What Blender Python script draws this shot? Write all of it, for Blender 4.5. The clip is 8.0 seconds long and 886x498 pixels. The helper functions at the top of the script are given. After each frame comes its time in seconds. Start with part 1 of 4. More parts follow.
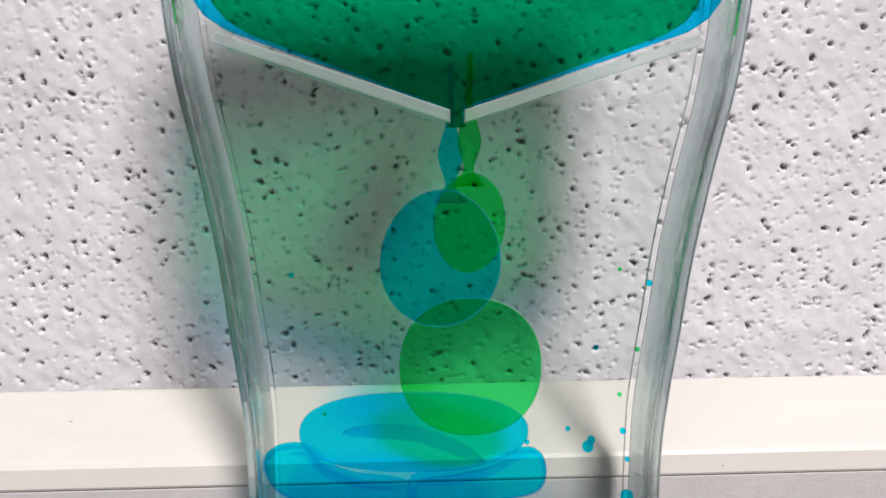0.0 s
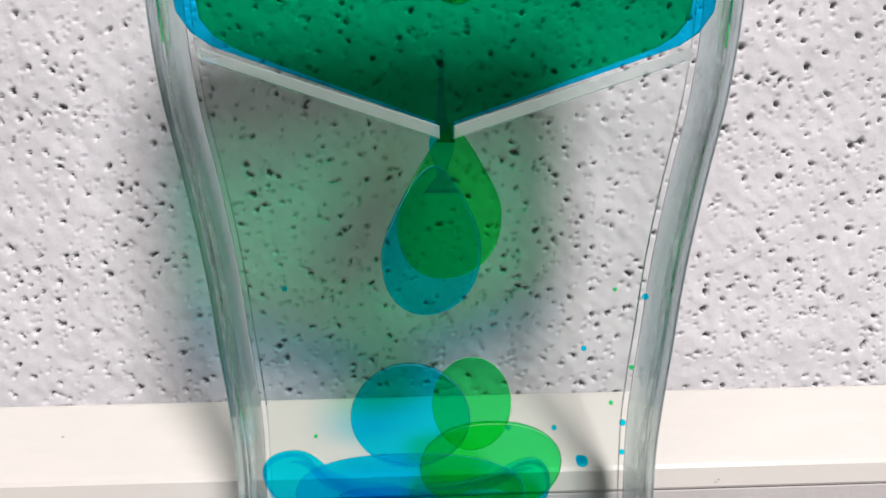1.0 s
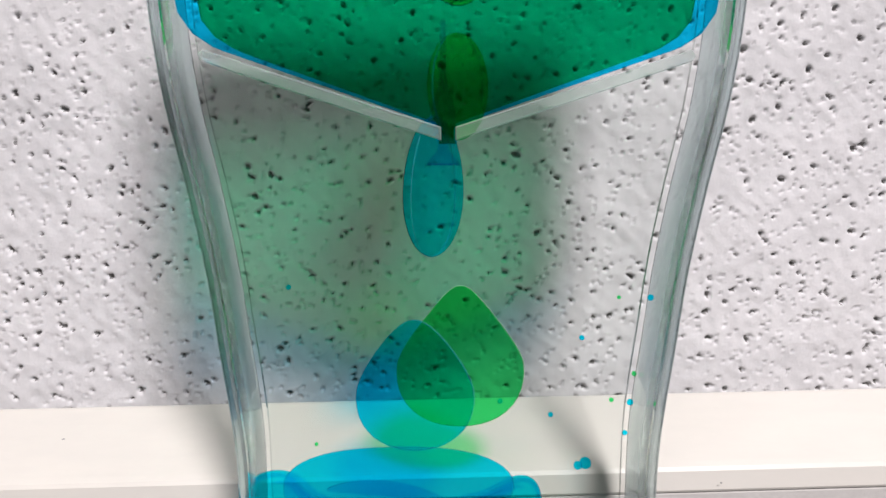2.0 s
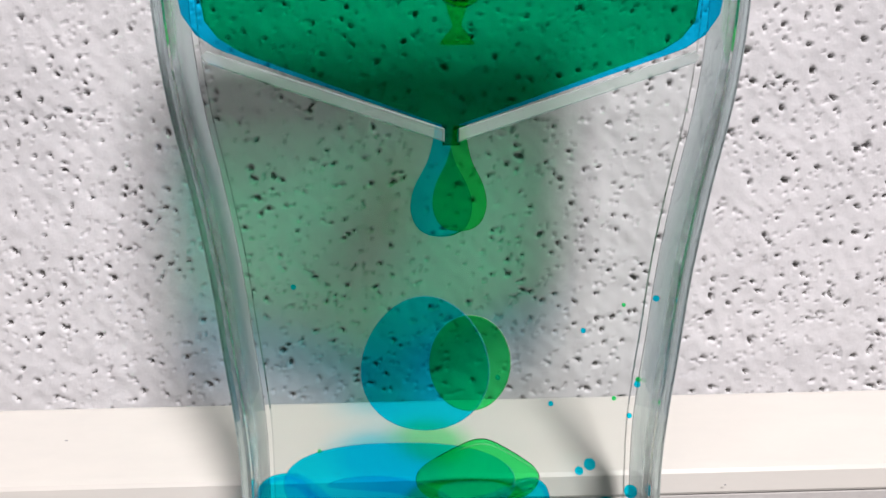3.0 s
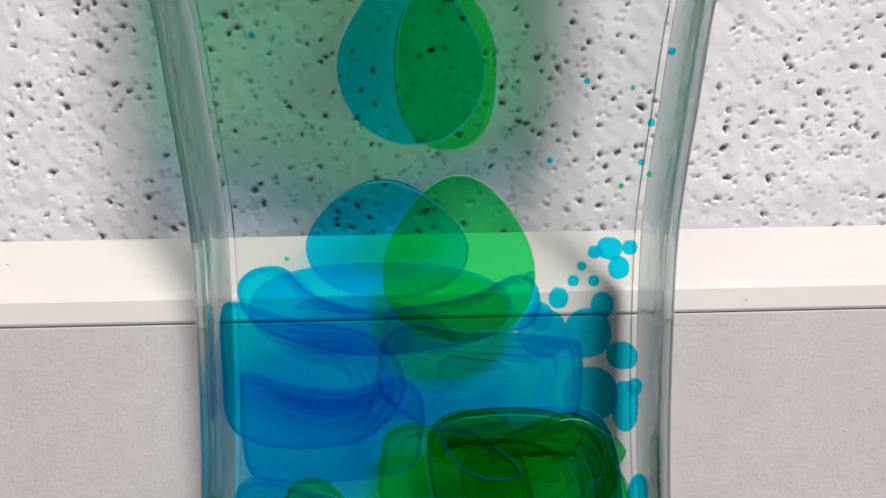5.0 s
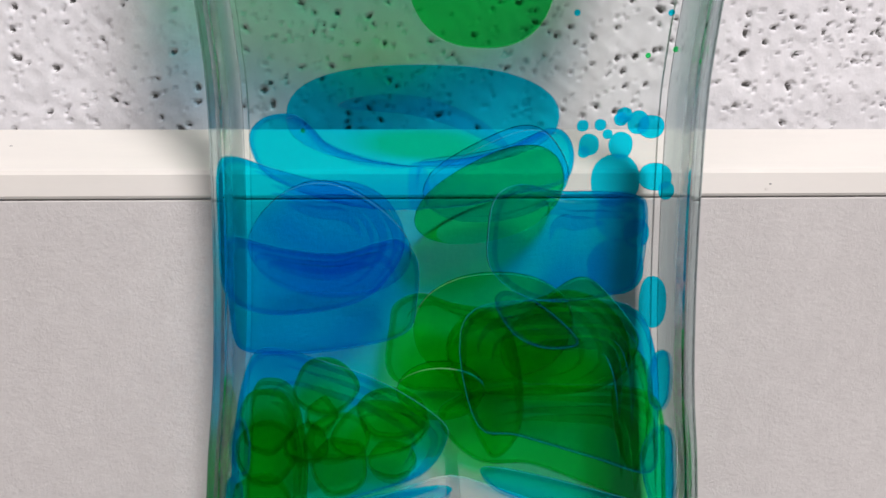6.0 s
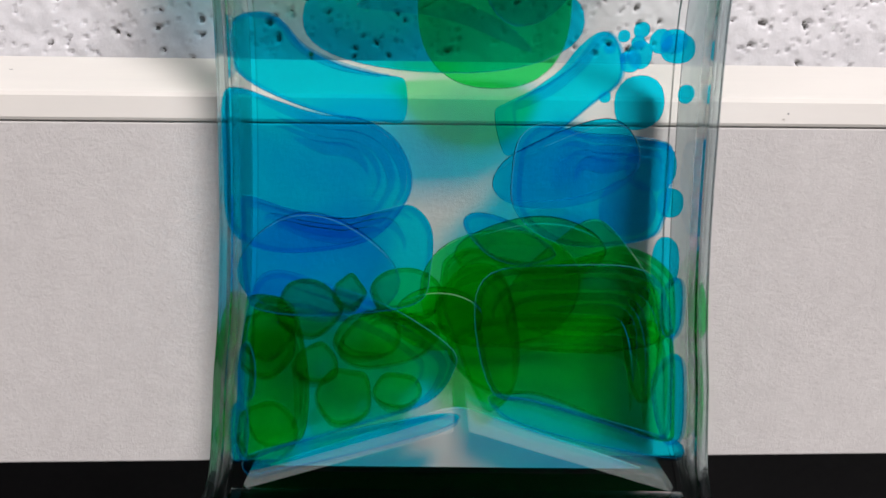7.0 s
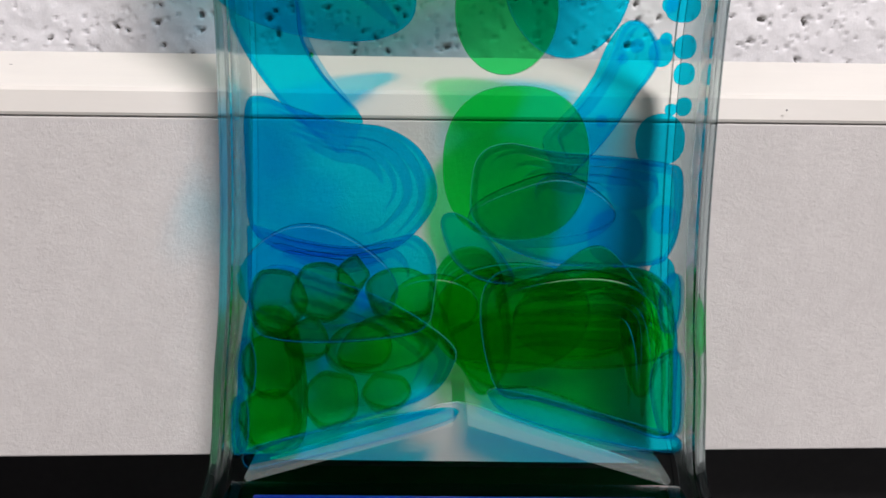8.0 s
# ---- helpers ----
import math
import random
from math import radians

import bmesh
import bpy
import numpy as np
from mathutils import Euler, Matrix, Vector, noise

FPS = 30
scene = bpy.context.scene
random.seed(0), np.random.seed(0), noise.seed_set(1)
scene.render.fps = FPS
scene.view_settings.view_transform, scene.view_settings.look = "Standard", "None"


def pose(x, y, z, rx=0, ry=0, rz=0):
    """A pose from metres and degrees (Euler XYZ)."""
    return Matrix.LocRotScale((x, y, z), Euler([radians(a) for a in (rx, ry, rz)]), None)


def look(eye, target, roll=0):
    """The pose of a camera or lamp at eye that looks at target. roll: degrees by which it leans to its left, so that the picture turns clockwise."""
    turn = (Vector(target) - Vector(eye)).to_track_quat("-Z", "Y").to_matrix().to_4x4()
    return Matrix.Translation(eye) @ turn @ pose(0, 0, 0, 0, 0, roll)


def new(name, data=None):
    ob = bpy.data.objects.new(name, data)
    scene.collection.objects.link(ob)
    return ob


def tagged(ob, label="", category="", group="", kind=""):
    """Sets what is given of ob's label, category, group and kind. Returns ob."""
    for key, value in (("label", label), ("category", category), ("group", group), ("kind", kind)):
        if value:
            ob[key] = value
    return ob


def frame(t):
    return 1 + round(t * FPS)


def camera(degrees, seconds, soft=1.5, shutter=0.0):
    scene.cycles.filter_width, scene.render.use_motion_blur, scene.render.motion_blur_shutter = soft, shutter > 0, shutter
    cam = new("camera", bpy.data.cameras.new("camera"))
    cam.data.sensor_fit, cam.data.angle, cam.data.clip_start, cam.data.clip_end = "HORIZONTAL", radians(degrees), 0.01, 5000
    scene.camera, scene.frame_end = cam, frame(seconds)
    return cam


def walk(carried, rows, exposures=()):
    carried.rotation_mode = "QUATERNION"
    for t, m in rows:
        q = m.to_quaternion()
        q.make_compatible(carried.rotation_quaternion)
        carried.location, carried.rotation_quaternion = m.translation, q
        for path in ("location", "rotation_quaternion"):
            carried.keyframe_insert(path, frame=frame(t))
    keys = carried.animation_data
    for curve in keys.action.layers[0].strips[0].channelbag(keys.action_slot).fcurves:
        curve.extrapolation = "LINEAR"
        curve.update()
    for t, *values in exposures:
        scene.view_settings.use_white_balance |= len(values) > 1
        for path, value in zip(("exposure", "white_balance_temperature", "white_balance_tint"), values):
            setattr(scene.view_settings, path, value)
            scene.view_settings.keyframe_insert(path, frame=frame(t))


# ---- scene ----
# All lengths below are written in centimetres; CM turns them into metres.
CM = 0.01
DESK = -2.2
PATH = [
    (0, (-0.377, -10.267, 13.84), (-0.26, -3.687, 12.777), 0.2),
    (0.5, (-0.273, -10.177, 14.007), (-0.157, -3.593, 12.95), -0.0),
    (1, (-0.21, -10.167, 14.047), (-0.107, -3.587, 12.997), -0.1),
    (1.5, (-0.21, -10.16, 14.0), (-0.113, -3.573, 12.973), -0.1),
    (3, (-0.237, -10.133, 14.013), (-0.163, -3.543, 13.01), -0.1),
    (3.5, (-0.273, -10.113, 13.83), (-0.203, -3.523, 12.813), -0.2),
    (4, (-0.353, -9.807, 13.013), (-0.26, -3.217, 12.007), -0.3),
    (4.5, (-0.087, -9.57, 11.99), (-0.017, -2.99, 10.933), -0.4),
    (5, (-0.027, -9.233, 10.577), (0.063, -2.653, 9.503), -0.2),
    (5.2, (-0.323, -9.363, 10.52), (-0.18, -2.803, 9.33), -0.0),
    (6.5, (-0.43, -9.197, 7.983), (-0.297, -2.62, 6.887), 0.9),
    (7, (-0.517, -9.197, 7.987), (-0.367, -2.663, 6.657), 1.2),
    (7.5, (-0.513, -9.17, 7.937), (-0.36, -2.657, 6.533), 1.2),
    (8, (-0.53, -9.24, 7.983), (-0.367, -2.717, 6.617), 1.3),
]

cam = camera(65.0, 8.0, soft=1.5)
walk(cam, [(t, look([v * CM for v in eye], [v * CM for v in aim], roll)) for t, eye, aim, roll in PATH])

# ---- light: ceiling panels of an office room ----
scene.cycles.transparent_max_bounces = 48
world = bpy.data.worlds.new("room_air")
scene.world = world
world.use_nodes = True
world.node_tree.nodes["Background"].inputs[0].default_value = (0.9, 0.95, 1.0, 1)
world.node_tree.nodes["Background"].inputs[1].default_value = 0.03
scene.view_settings.exposure = 0.0


def panel_lamp(x, y, z, sx, sy, watts, tint):
    data = bpy.data.lights.new("ceiling_panel_light", "AREA")
    data.shape, data.size, data.size_y, data.energy, data.color = "RECTANGLE", sx, sy, watts, tint
    ob = new("ceiling_panel_light", data)
    ob.location = (x, y, z)
    return ob


# ---- materials ----
def material(name):
    mat = bpy.data.materials.new(name)
    mat.use_nodes = True
    nt = mat.node_tree
    return mat, nt, nt.nodes["Principled BSDF"]


def noise_node(nt, scale, detail=6, rough=0.55, stretch=(1, 1, 1)):
    co = nt.nodes.new("ShaderNodeTexCoord")
    mp = nt.nodes.new("ShaderNodeMapping")
    mp.inputs["Scale"].default_value = stretch
    tex = nt.nodes.new("ShaderNodeTexNoise")
    tex.inputs["Scale"].default_value = scale
    tex.inputs["Detail"].default_value = detail
    tex.inputs["Roughness"].default_value = rough
    nt.links.new(co.outputs["Object"], mp.inputs["Vector"])
    nt.links.new(mp.outputs["Vector"], tex.inputs["Vector"])
    return tex


def ramp_node(nt, fac, stops):
    ramp = nt.nodes.new("ShaderNodeValToRGB")
    while len(ramp.color_ramp.elements) < len(stops):
        ramp.color_ramp.elements.new(0.5)
    for el, (pos, col) in zip(ramp.color_ramp.elements, stops):
        el.position, el.color = pos, (*col, 1)
    nt.links.new(fac, ramp.inputs["Fac"])
    return ramp


def surface(name, low, high, scale, rough, bump=0.0, bump_scale=None, depth=0.0003, stretch=(1, 1, 1), metal=0.0):
    """A plain worn surface: two colours mixed by a coarse and a fine noise, with relief."""
    mat, nt, bsdf = material(name)
    coarse, fine = noise_node(nt, scale, 4, 0.6, stretch), noise_node(nt, scale * 14, 5, 0.65, stretch)
    mix = nt.nodes.new("ShaderNodeMath")
    mix.operation = "MULTIPLY_ADD"
    mix.inputs[1].default_value = 0.45
    half = nt.nodes.new("ShaderNodeMath")
    half.operation = "MULTIPLY"
    half.inputs[1].default_value = 0.55
    nt.links.new(coarse.outputs["Fac"], half.inputs[0])
    nt.links.new(fine.outputs["Fac"], mix.inputs[0])
    nt.links.new(half.outputs[0], mix.inputs[2])
    ramp = ramp_node(nt, mix.outputs[0], [(0.35, low), (0.65, high)])
    nt.links.new(ramp.outputs["Color"], bsdf.inputs["Base Color"])
    bsdf.inputs["Roughness"].default_value = rough
    bsdf.inputs["Metallic"].default_value = metal
    if bump:
        b = nt.nodes.new("ShaderNodeBump")
        b.inputs["Strength"].default_value = bump
        b.inputs["Distance"].default_value = depth
        relief = noise_node(nt, bump_scale or scale * 20, 6, 0.7, stretch)
        nt.links.new(relief.outputs["Fac"], b.inputs["Height"])
        nt.links.new(b.outputs["Normal"], bsdf.inputs["Normal"])
    return mat


def filter_liquid(name, tint, ior=1.01):
    """A clear dyed liquid among a liquid of nearly the same density: it tints what lies behind it and bends it little."""
    mat = bpy.data.materials.new(name)
    mat.use_nodes = True
    nt = mat.node_tree
    nt.nodes.clear()
    out = nt.nodes.new("ShaderNodeOutputMaterial")
    clear = nt.nodes.new("ShaderNodeBsdfTransparent")
    clear.inputs["Color"].default_value = (*tint, 1)
    shine = nt.nodes.new("ShaderNodeBsdfGlossy")
    shine.inputs["Roughness"].default_value = 0.04
    fres = nt.nodes.new("ShaderNodeFresnel")
    fres.inputs["IOR"].default_value = ior
    mix = nt.nodes.new("ShaderNodeMixShader")
    nt.links.new(fres.outputs[0], mix.inputs["Fac"])
    nt.links.new(clear.outputs[0], mix.inputs[1])
    nt.links.new(shine.outputs[0], mix.inputs[2])
    nt.links.new(mix.outputs[0], out.inputs["Surface"])
    return mat


def solid_glass(name, tint, rough=0.0, ior=1.49):
    mat, nt, bsdf = material(name)
    bsdf.inputs["Base Color"].default_value = (*tint, 1)
    bsdf.inputs["Transmission Weight"].default_value = 1.0
    bsdf.inputs["Roughness"].default_value = rough
    bsdf.inputs["IOR"].default_value = ior
    clear, mix = nt.nodes.new("ShaderNodeBsdfTransparent"), nt.nodes.new("ShaderNodeMixShader")
    clear.inputs["Color"].default_value = (*tint, 1)
    mix.inputs["Fac"].default_value = 0.12
    nt.links.new(bsdf.outputs[0], mix.inputs[1])
    nt.links.new(clear.outputs[0], mix.inputs[2])
    nt.links.new(mix.outputs[0], nt.nodes["Material Output"].inputs["Surface"])
    return mat


BLUE = filter_liquid("blue_liquid", (0.065, 0.85, 0.993))
GREEN = filter_liquid("green_liquid", (0.23, 0.93, 0.48))
PANE = filter_liquid("clear_pane", (0.962, 0.97, 0.966), ior=1.10)
ACRYLIC = solid_glass("clear_acrylic", (0.66, 0.74, 0.75), 0.07)
TANK_BLUE = filter_liquid("deep_blue_tank_liquid", (0.06, 0.755, 0.98))
TANK_GREEN = filter_liquid("deep_green_tank_liquid", (0.26, 0.84, 0.42))


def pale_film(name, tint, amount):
    """A clear film with pale colour mixed in; on drop edges it paints catch-light."""
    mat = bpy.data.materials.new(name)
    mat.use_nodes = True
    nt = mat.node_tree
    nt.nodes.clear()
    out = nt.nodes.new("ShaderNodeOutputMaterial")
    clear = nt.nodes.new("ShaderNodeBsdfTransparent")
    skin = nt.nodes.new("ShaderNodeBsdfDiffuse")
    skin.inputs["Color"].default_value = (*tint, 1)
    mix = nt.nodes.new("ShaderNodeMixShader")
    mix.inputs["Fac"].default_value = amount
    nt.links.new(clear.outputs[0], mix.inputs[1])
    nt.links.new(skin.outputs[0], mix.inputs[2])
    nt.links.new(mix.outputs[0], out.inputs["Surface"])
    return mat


THIN_BLUE = filter_liquid("thin_blue_liquid", (0.05, 0.882, 0.999))
THIN_GREEN = filter_liquid("thin_green_liquid", (0.26, 0.955, 0.54))
# Tints for folds, and for the painted dark outline that refraction leaves in lobes.
BLUE_FOLD_SHADE = filter_liquid("blue_fold_and_edge_shade", (0.6, 0.87, 0.98))
GREEN_FOLD_SHADE = filter_liquid("green_fold_and_edge_shade", (0.68, 0.91, 0.72))
REFRACTED_LIGHT = pale_film("pale_refracted_light", (0.62, 0.63, 0.62), 0.6)
PLATE = pale_film("funnel_plate_acrylic", (0.78, 0.84, 0.81), 0.3)
LOWER_PLATE = pale_film("lower_plate_acrylic", (0.74, 0.80, 0.77), 0.10)
DEEP_BLUE = surface("deep_blue_surface_reflection", (0.004, 0.012, 0.16), (0.008, 0.03, 0.30), 200, 0.12)
# The rim colours paint the light caught by lobe and drop edges.
RIM_LOBE = pale_film("blue_lobe_edge_glint", (0.10, 0.55, 0.70), 0.10)
RIM_GREEN_LOBE = pale_film("green_lobe_edge_glint", (0.25, 0.65, 0.32), 0.09)
RIM_GREEN = pale_film("green_drop_edge_glint", (0.55, 0.85, 0.60), 0.17)
RIM_BLUE = pale_film("blue_drop_edge_glint", (0.12, 0.62, 0.74), 0.12)
TILE = surface("white_tile_paint", (0.66, 0.655, 0.66), (0.76, 0.75, 0.755), 60, 0.8, 0.32, 420, 0.0006)
# Grey for the shade painted inside the pits, and for dark specks.
PIT = surface("pit_shade_and_speck_grey", (0.22, 0.215, 0.21), (0.4, 0.39, 0.385), 300, 0.95, 0.4, 2500)
CREAM = surface("cream_painted_wood", (0.63, 0.605, 0.555), (0.68, 0.65, 0.59), 18, 0.42, 0.12, 500, 0.0002, (0.3, 1, 1))
GREY = surface("grey_textured_board", (0.57, 0.545, 0.52), (0.655, 0.63, 0.6), 30, 0.7, 0.45, 1300, 0.0003)
BLACK = surface("black_desk_laminate", (0.006, 0.006, 0.007), (0.016, 0.015, 0.016), 40, 0.5, 0.1, 1500)
ROOM = surface("room_paint", (0.30, 0.288, 0.29), (0.36, 0.345, 0.35), 3, 0.8)
CARPET = surface("dark_carpet", (0.10, 0.10, 0.11), (0.17, 0.17, 0.18), 20, 0.95)


# ---- building helpers ----
def mesh_of(bm, name, mat, smooth=True):
    bmesh.ops.scale(bm, vec=(CM, CM, CM), verts=bm.verts)
    data = bpy.data.meshes.new(name)
    bmesh.ops.recalc_face_normals(bm, faces=bm.faces)
    for f in bm.faces:
        f.smooth = smooth
    bm.to_mesh(data)
    bm.free()
    data.materials.append(mat)
    return data


def part(name, bm, mat, parent=None, label="", smooth=True):
    ob = new(name, mesh_of(bm, name, mat, smooth))
    if parent is not None:
        ob.parent = parent
    if label:
        tagged(ob, label=label)
    return ob


def box(x0, x1, y0, y1, z0, z1, bevel=0.0, seg=2):
    bm = bmesh.new()
    bmesh.ops.create_cube(bm, size=1)
    for v in bm.verts:
        v.co = Vector((x0 + (v.co.x + 0.5) * (x1 - x0), y0 + (v.co.y + 0.5) * (y1 - y0), z0 + (v.co.z + 0.5) * (z1 - z0)))
    if bevel:
        bmesh.ops.bevel(bm, geom=bm.edges[:], offset=bevel, segments=seg, profile=0.5, affect="EDGES")
    return bm


def extrude_xz(outline, y0, y1, bevel=0.0, seg=2):
    """A closed outline of (x, z) points drawn out from y0 to y1."""
    bm = bmesh.new()
    ring = [bm.verts.new((x, y0, z)) for x, z in outline]
    face = bm.faces.new(ring)
    ext = bmesh.ops.extrude_face_region(bm, geom=[face])
    for g in ext["geom"]:
        if isinstance(g, bmesh.types.BMVert):
            g.co.y = y1
    bmesh.ops.recalc_face_normals(bm, faces=bm.faces)
    if bevel:
        rims = [e for e in bm.edges if abs(e.verts[0].co.y - e.verts[1].co.y) < 1e-6]
        bmesh.ops.bevel(bm, geom=rims, offset=bevel, segments=seg, profile=0.5, affect="EDGES")
    return bm


def extrude_yz(outline, x0, x1, bevel=0.0, seg=3, rims=()):
    """A closed outline of (y, z) points drawn out from x0 to x1; rims: outline corners to round."""
    bm = bmesh.new()
    ring = [bm.verts.new((x0, y, z)) for y, z in outline]
    face = bm.faces.new(ring)
    ext = bmesh.ops.extrude_face_region(bm, geom=[face])
    for g in ext["geom"]:
        if isinstance(g, bmesh.types.BMVert):
            g.co.x = x1
    if bevel:
        pick = [e for e in bm.edges if abs(e.verts[0].co.x - e.verts[1].co.x) > 1e-6
                and any(abs(e.verts[0].co.y - y) + abs(e.verts[0].co.z - z) < 1e-4 for y, z in rims)]
        bmesh.ops.bevel(bm, geom=pick, offset=bevel, segments=seg, profile=0.5, affect="EDGES")
    return bm


def smooth_curve(points, steps):
    """Catmull-Rom through (a, b) points."""
    pts = [points[0]] + list(points) + [points[-1]]
    out = []
    for i in range(1, len(pts) - 2):
        p0, p1, p2, p3 = (np.array(pts[i + k], float) for k in (-1, 0, 1, 2))
        for s in range(steps):
            t = s / steps
            out.append(tuple(0.5 * (2 * p1 + (p2 - p0) * t + (2 * p0 - 5 * p1 + 4 * p2 - p3) * t * t + (3 * p1 - p0 - 3 * p2 + p3) * t ** 3)))
    out.append(tuple(map(float, points[-1])))
    return out


# ---- the room ----
def room():
    tagged(part("floor", box(-260, 260, -420, 40, -76, -74), CARPET, smooth=False), "dark grey office carpet floor", "floor", kind="structure")
    tagged(part("ceiling", box(-260, 260, -420, 40, 192, 200), ROOM, smooth=False), "grey painted office ceiling", "ceiling", kind="structure")
    tagged(part("wall_south", box(-260, 260, -426, -420, -74, 192), ROOM, smooth=False), "plain grey office wall", "wall", kind="structure")
    tagged(part("wall_west", box(-266, -260, -420, 40, -74, 192), ROOM, smooth=False), "plain grey office wall", "wall", kind="structure")
    tagged(part("wall_east", box(260, 266, -420, 40, -74, 192), ROOM, smooth=False), "plain grey office wall", "wall", kind="structure")
    tagged(part("wall_north", box(-260, 260, 5.6, 12, -74, 192), TILE, smooth=False), "white painted wall behind the speckled tile", "wall", kind="structure")


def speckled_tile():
    """A mineral-fibre tile: painted face with worm-holes and pits sunk into it, their shade put into the colour."""
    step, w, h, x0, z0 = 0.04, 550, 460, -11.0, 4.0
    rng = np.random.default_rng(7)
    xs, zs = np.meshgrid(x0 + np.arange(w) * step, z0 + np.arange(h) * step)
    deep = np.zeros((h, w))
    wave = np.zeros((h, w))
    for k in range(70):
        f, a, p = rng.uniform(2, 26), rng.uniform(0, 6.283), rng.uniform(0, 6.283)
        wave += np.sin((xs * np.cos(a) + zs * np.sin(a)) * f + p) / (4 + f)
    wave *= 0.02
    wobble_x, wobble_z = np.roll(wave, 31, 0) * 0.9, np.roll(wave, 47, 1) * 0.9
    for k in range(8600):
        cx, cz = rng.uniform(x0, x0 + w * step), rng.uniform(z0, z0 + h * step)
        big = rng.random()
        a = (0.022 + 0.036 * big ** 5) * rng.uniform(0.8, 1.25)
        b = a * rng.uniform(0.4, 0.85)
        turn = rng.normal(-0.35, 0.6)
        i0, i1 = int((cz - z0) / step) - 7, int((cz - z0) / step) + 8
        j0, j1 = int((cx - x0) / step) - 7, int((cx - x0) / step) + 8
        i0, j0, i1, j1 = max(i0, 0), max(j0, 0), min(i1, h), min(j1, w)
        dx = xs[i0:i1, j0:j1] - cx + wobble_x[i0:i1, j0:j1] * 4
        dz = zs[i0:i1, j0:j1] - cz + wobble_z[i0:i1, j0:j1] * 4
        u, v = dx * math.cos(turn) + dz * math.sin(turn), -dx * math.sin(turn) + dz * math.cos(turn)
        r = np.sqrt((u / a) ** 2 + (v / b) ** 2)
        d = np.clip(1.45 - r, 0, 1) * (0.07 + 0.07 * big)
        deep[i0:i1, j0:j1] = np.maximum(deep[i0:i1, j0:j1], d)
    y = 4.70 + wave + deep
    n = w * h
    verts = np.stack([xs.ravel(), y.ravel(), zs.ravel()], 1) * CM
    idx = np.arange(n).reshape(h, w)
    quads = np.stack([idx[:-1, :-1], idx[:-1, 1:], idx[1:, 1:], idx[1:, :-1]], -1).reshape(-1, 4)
    # Faces deep in a pit take the darker shade colour.
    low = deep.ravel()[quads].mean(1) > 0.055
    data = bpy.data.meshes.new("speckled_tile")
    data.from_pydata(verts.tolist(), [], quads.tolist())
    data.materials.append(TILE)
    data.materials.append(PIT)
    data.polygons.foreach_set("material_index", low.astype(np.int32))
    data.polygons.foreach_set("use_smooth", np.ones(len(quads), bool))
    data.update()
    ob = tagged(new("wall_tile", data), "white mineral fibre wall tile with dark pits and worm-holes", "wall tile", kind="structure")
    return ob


YAW, LEAN = 1.2, -0.6


def turned(ob):
    ob.matrix_basis = pose(0, 0, 0, 0, LEAN, YAW)
    return ob


def desk_back():
    cap = [(3.46, 8.78), (1.62, 8.22), (1.50, 8.17), (1.44, 8.11), (1.35, 7.80), (1.36, 7.76), (1.39, 7.75), (1.48, 7.6), (3.60, 7.6), (3.60, 8.70), (3.54, 8.78)]
    turned(tagged(part("cap_rail", extrude_yz(cap, -60, 60), CREAM, smooth=False), "cream painted sloping cap rail on the grey board", "rail", kind="structure"))
    turned(tagged(part("back_board", box(-60, 60, 1.375, 3.2, 2.30, 7.74, 0.03), GREY, smooth=False),
                  "grey finely textured back board above the desk", "board", kind="structure"))
    # Black sheet added to stand for the dark void below the board.
    turned(tagged(part("gap_fill_panel", box(-60, 60, 2.9, 3.4, DESK, 2.3), BLACK, smooth=False), "black panel added to fill the dark gap under the grey board", "panel", kind="structure"))
    tagged(part("desk_top", box(-90, 90, -60, 5.4, DESK - 2.5, DESK, 0.1), BLACK, smooth=False), "black laminate desk top", "desk", kind="structure")


room()
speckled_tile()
desk_back()
MAIN = panel_lamp(0.58, -1.42, 1.90, 0.50, 0.44, 94, (1.0, 0.945, 0.97))
MAIN_2 = panel_lamp(-0.3, -0.9, 1.90, 0.6, 0.6, 6, (1.0, 0.945, 0.97))

# ---- the liquid timer ----
OUTER = [(x * 0.975, z) for x, z in ((4.15, DESK), (4.12, -0.8), (4.02, 1.0), (3.84, 2.2), (3.60, 3.0), (3.48, 4.3), (3.36, 5.4), (3.28, 7.0), (3.26, 9.0), (3.33, 10.0),
         (3.44, 10.9), (3.58, 12.1), (3.80, 13.35), (4.05, 14.55), (4.19, 15.7), (4.24, 17.0), (4.26, 18.6), (4.24, 20.2))]
FRONT, BACK = -0.30, 1.20
WALL, WALL_BACK = 0.16, 0.90


def side_wall(sign):
    out = smooth_curve(OUTER, 4)
    ring = [(sign * x, z) for x, z in out] + [(sign * (x - WALL), z) for x, z in reversed(out)]
    return extrude_xz(ring, FRONT, WALL_BACK, 0.05, 3)


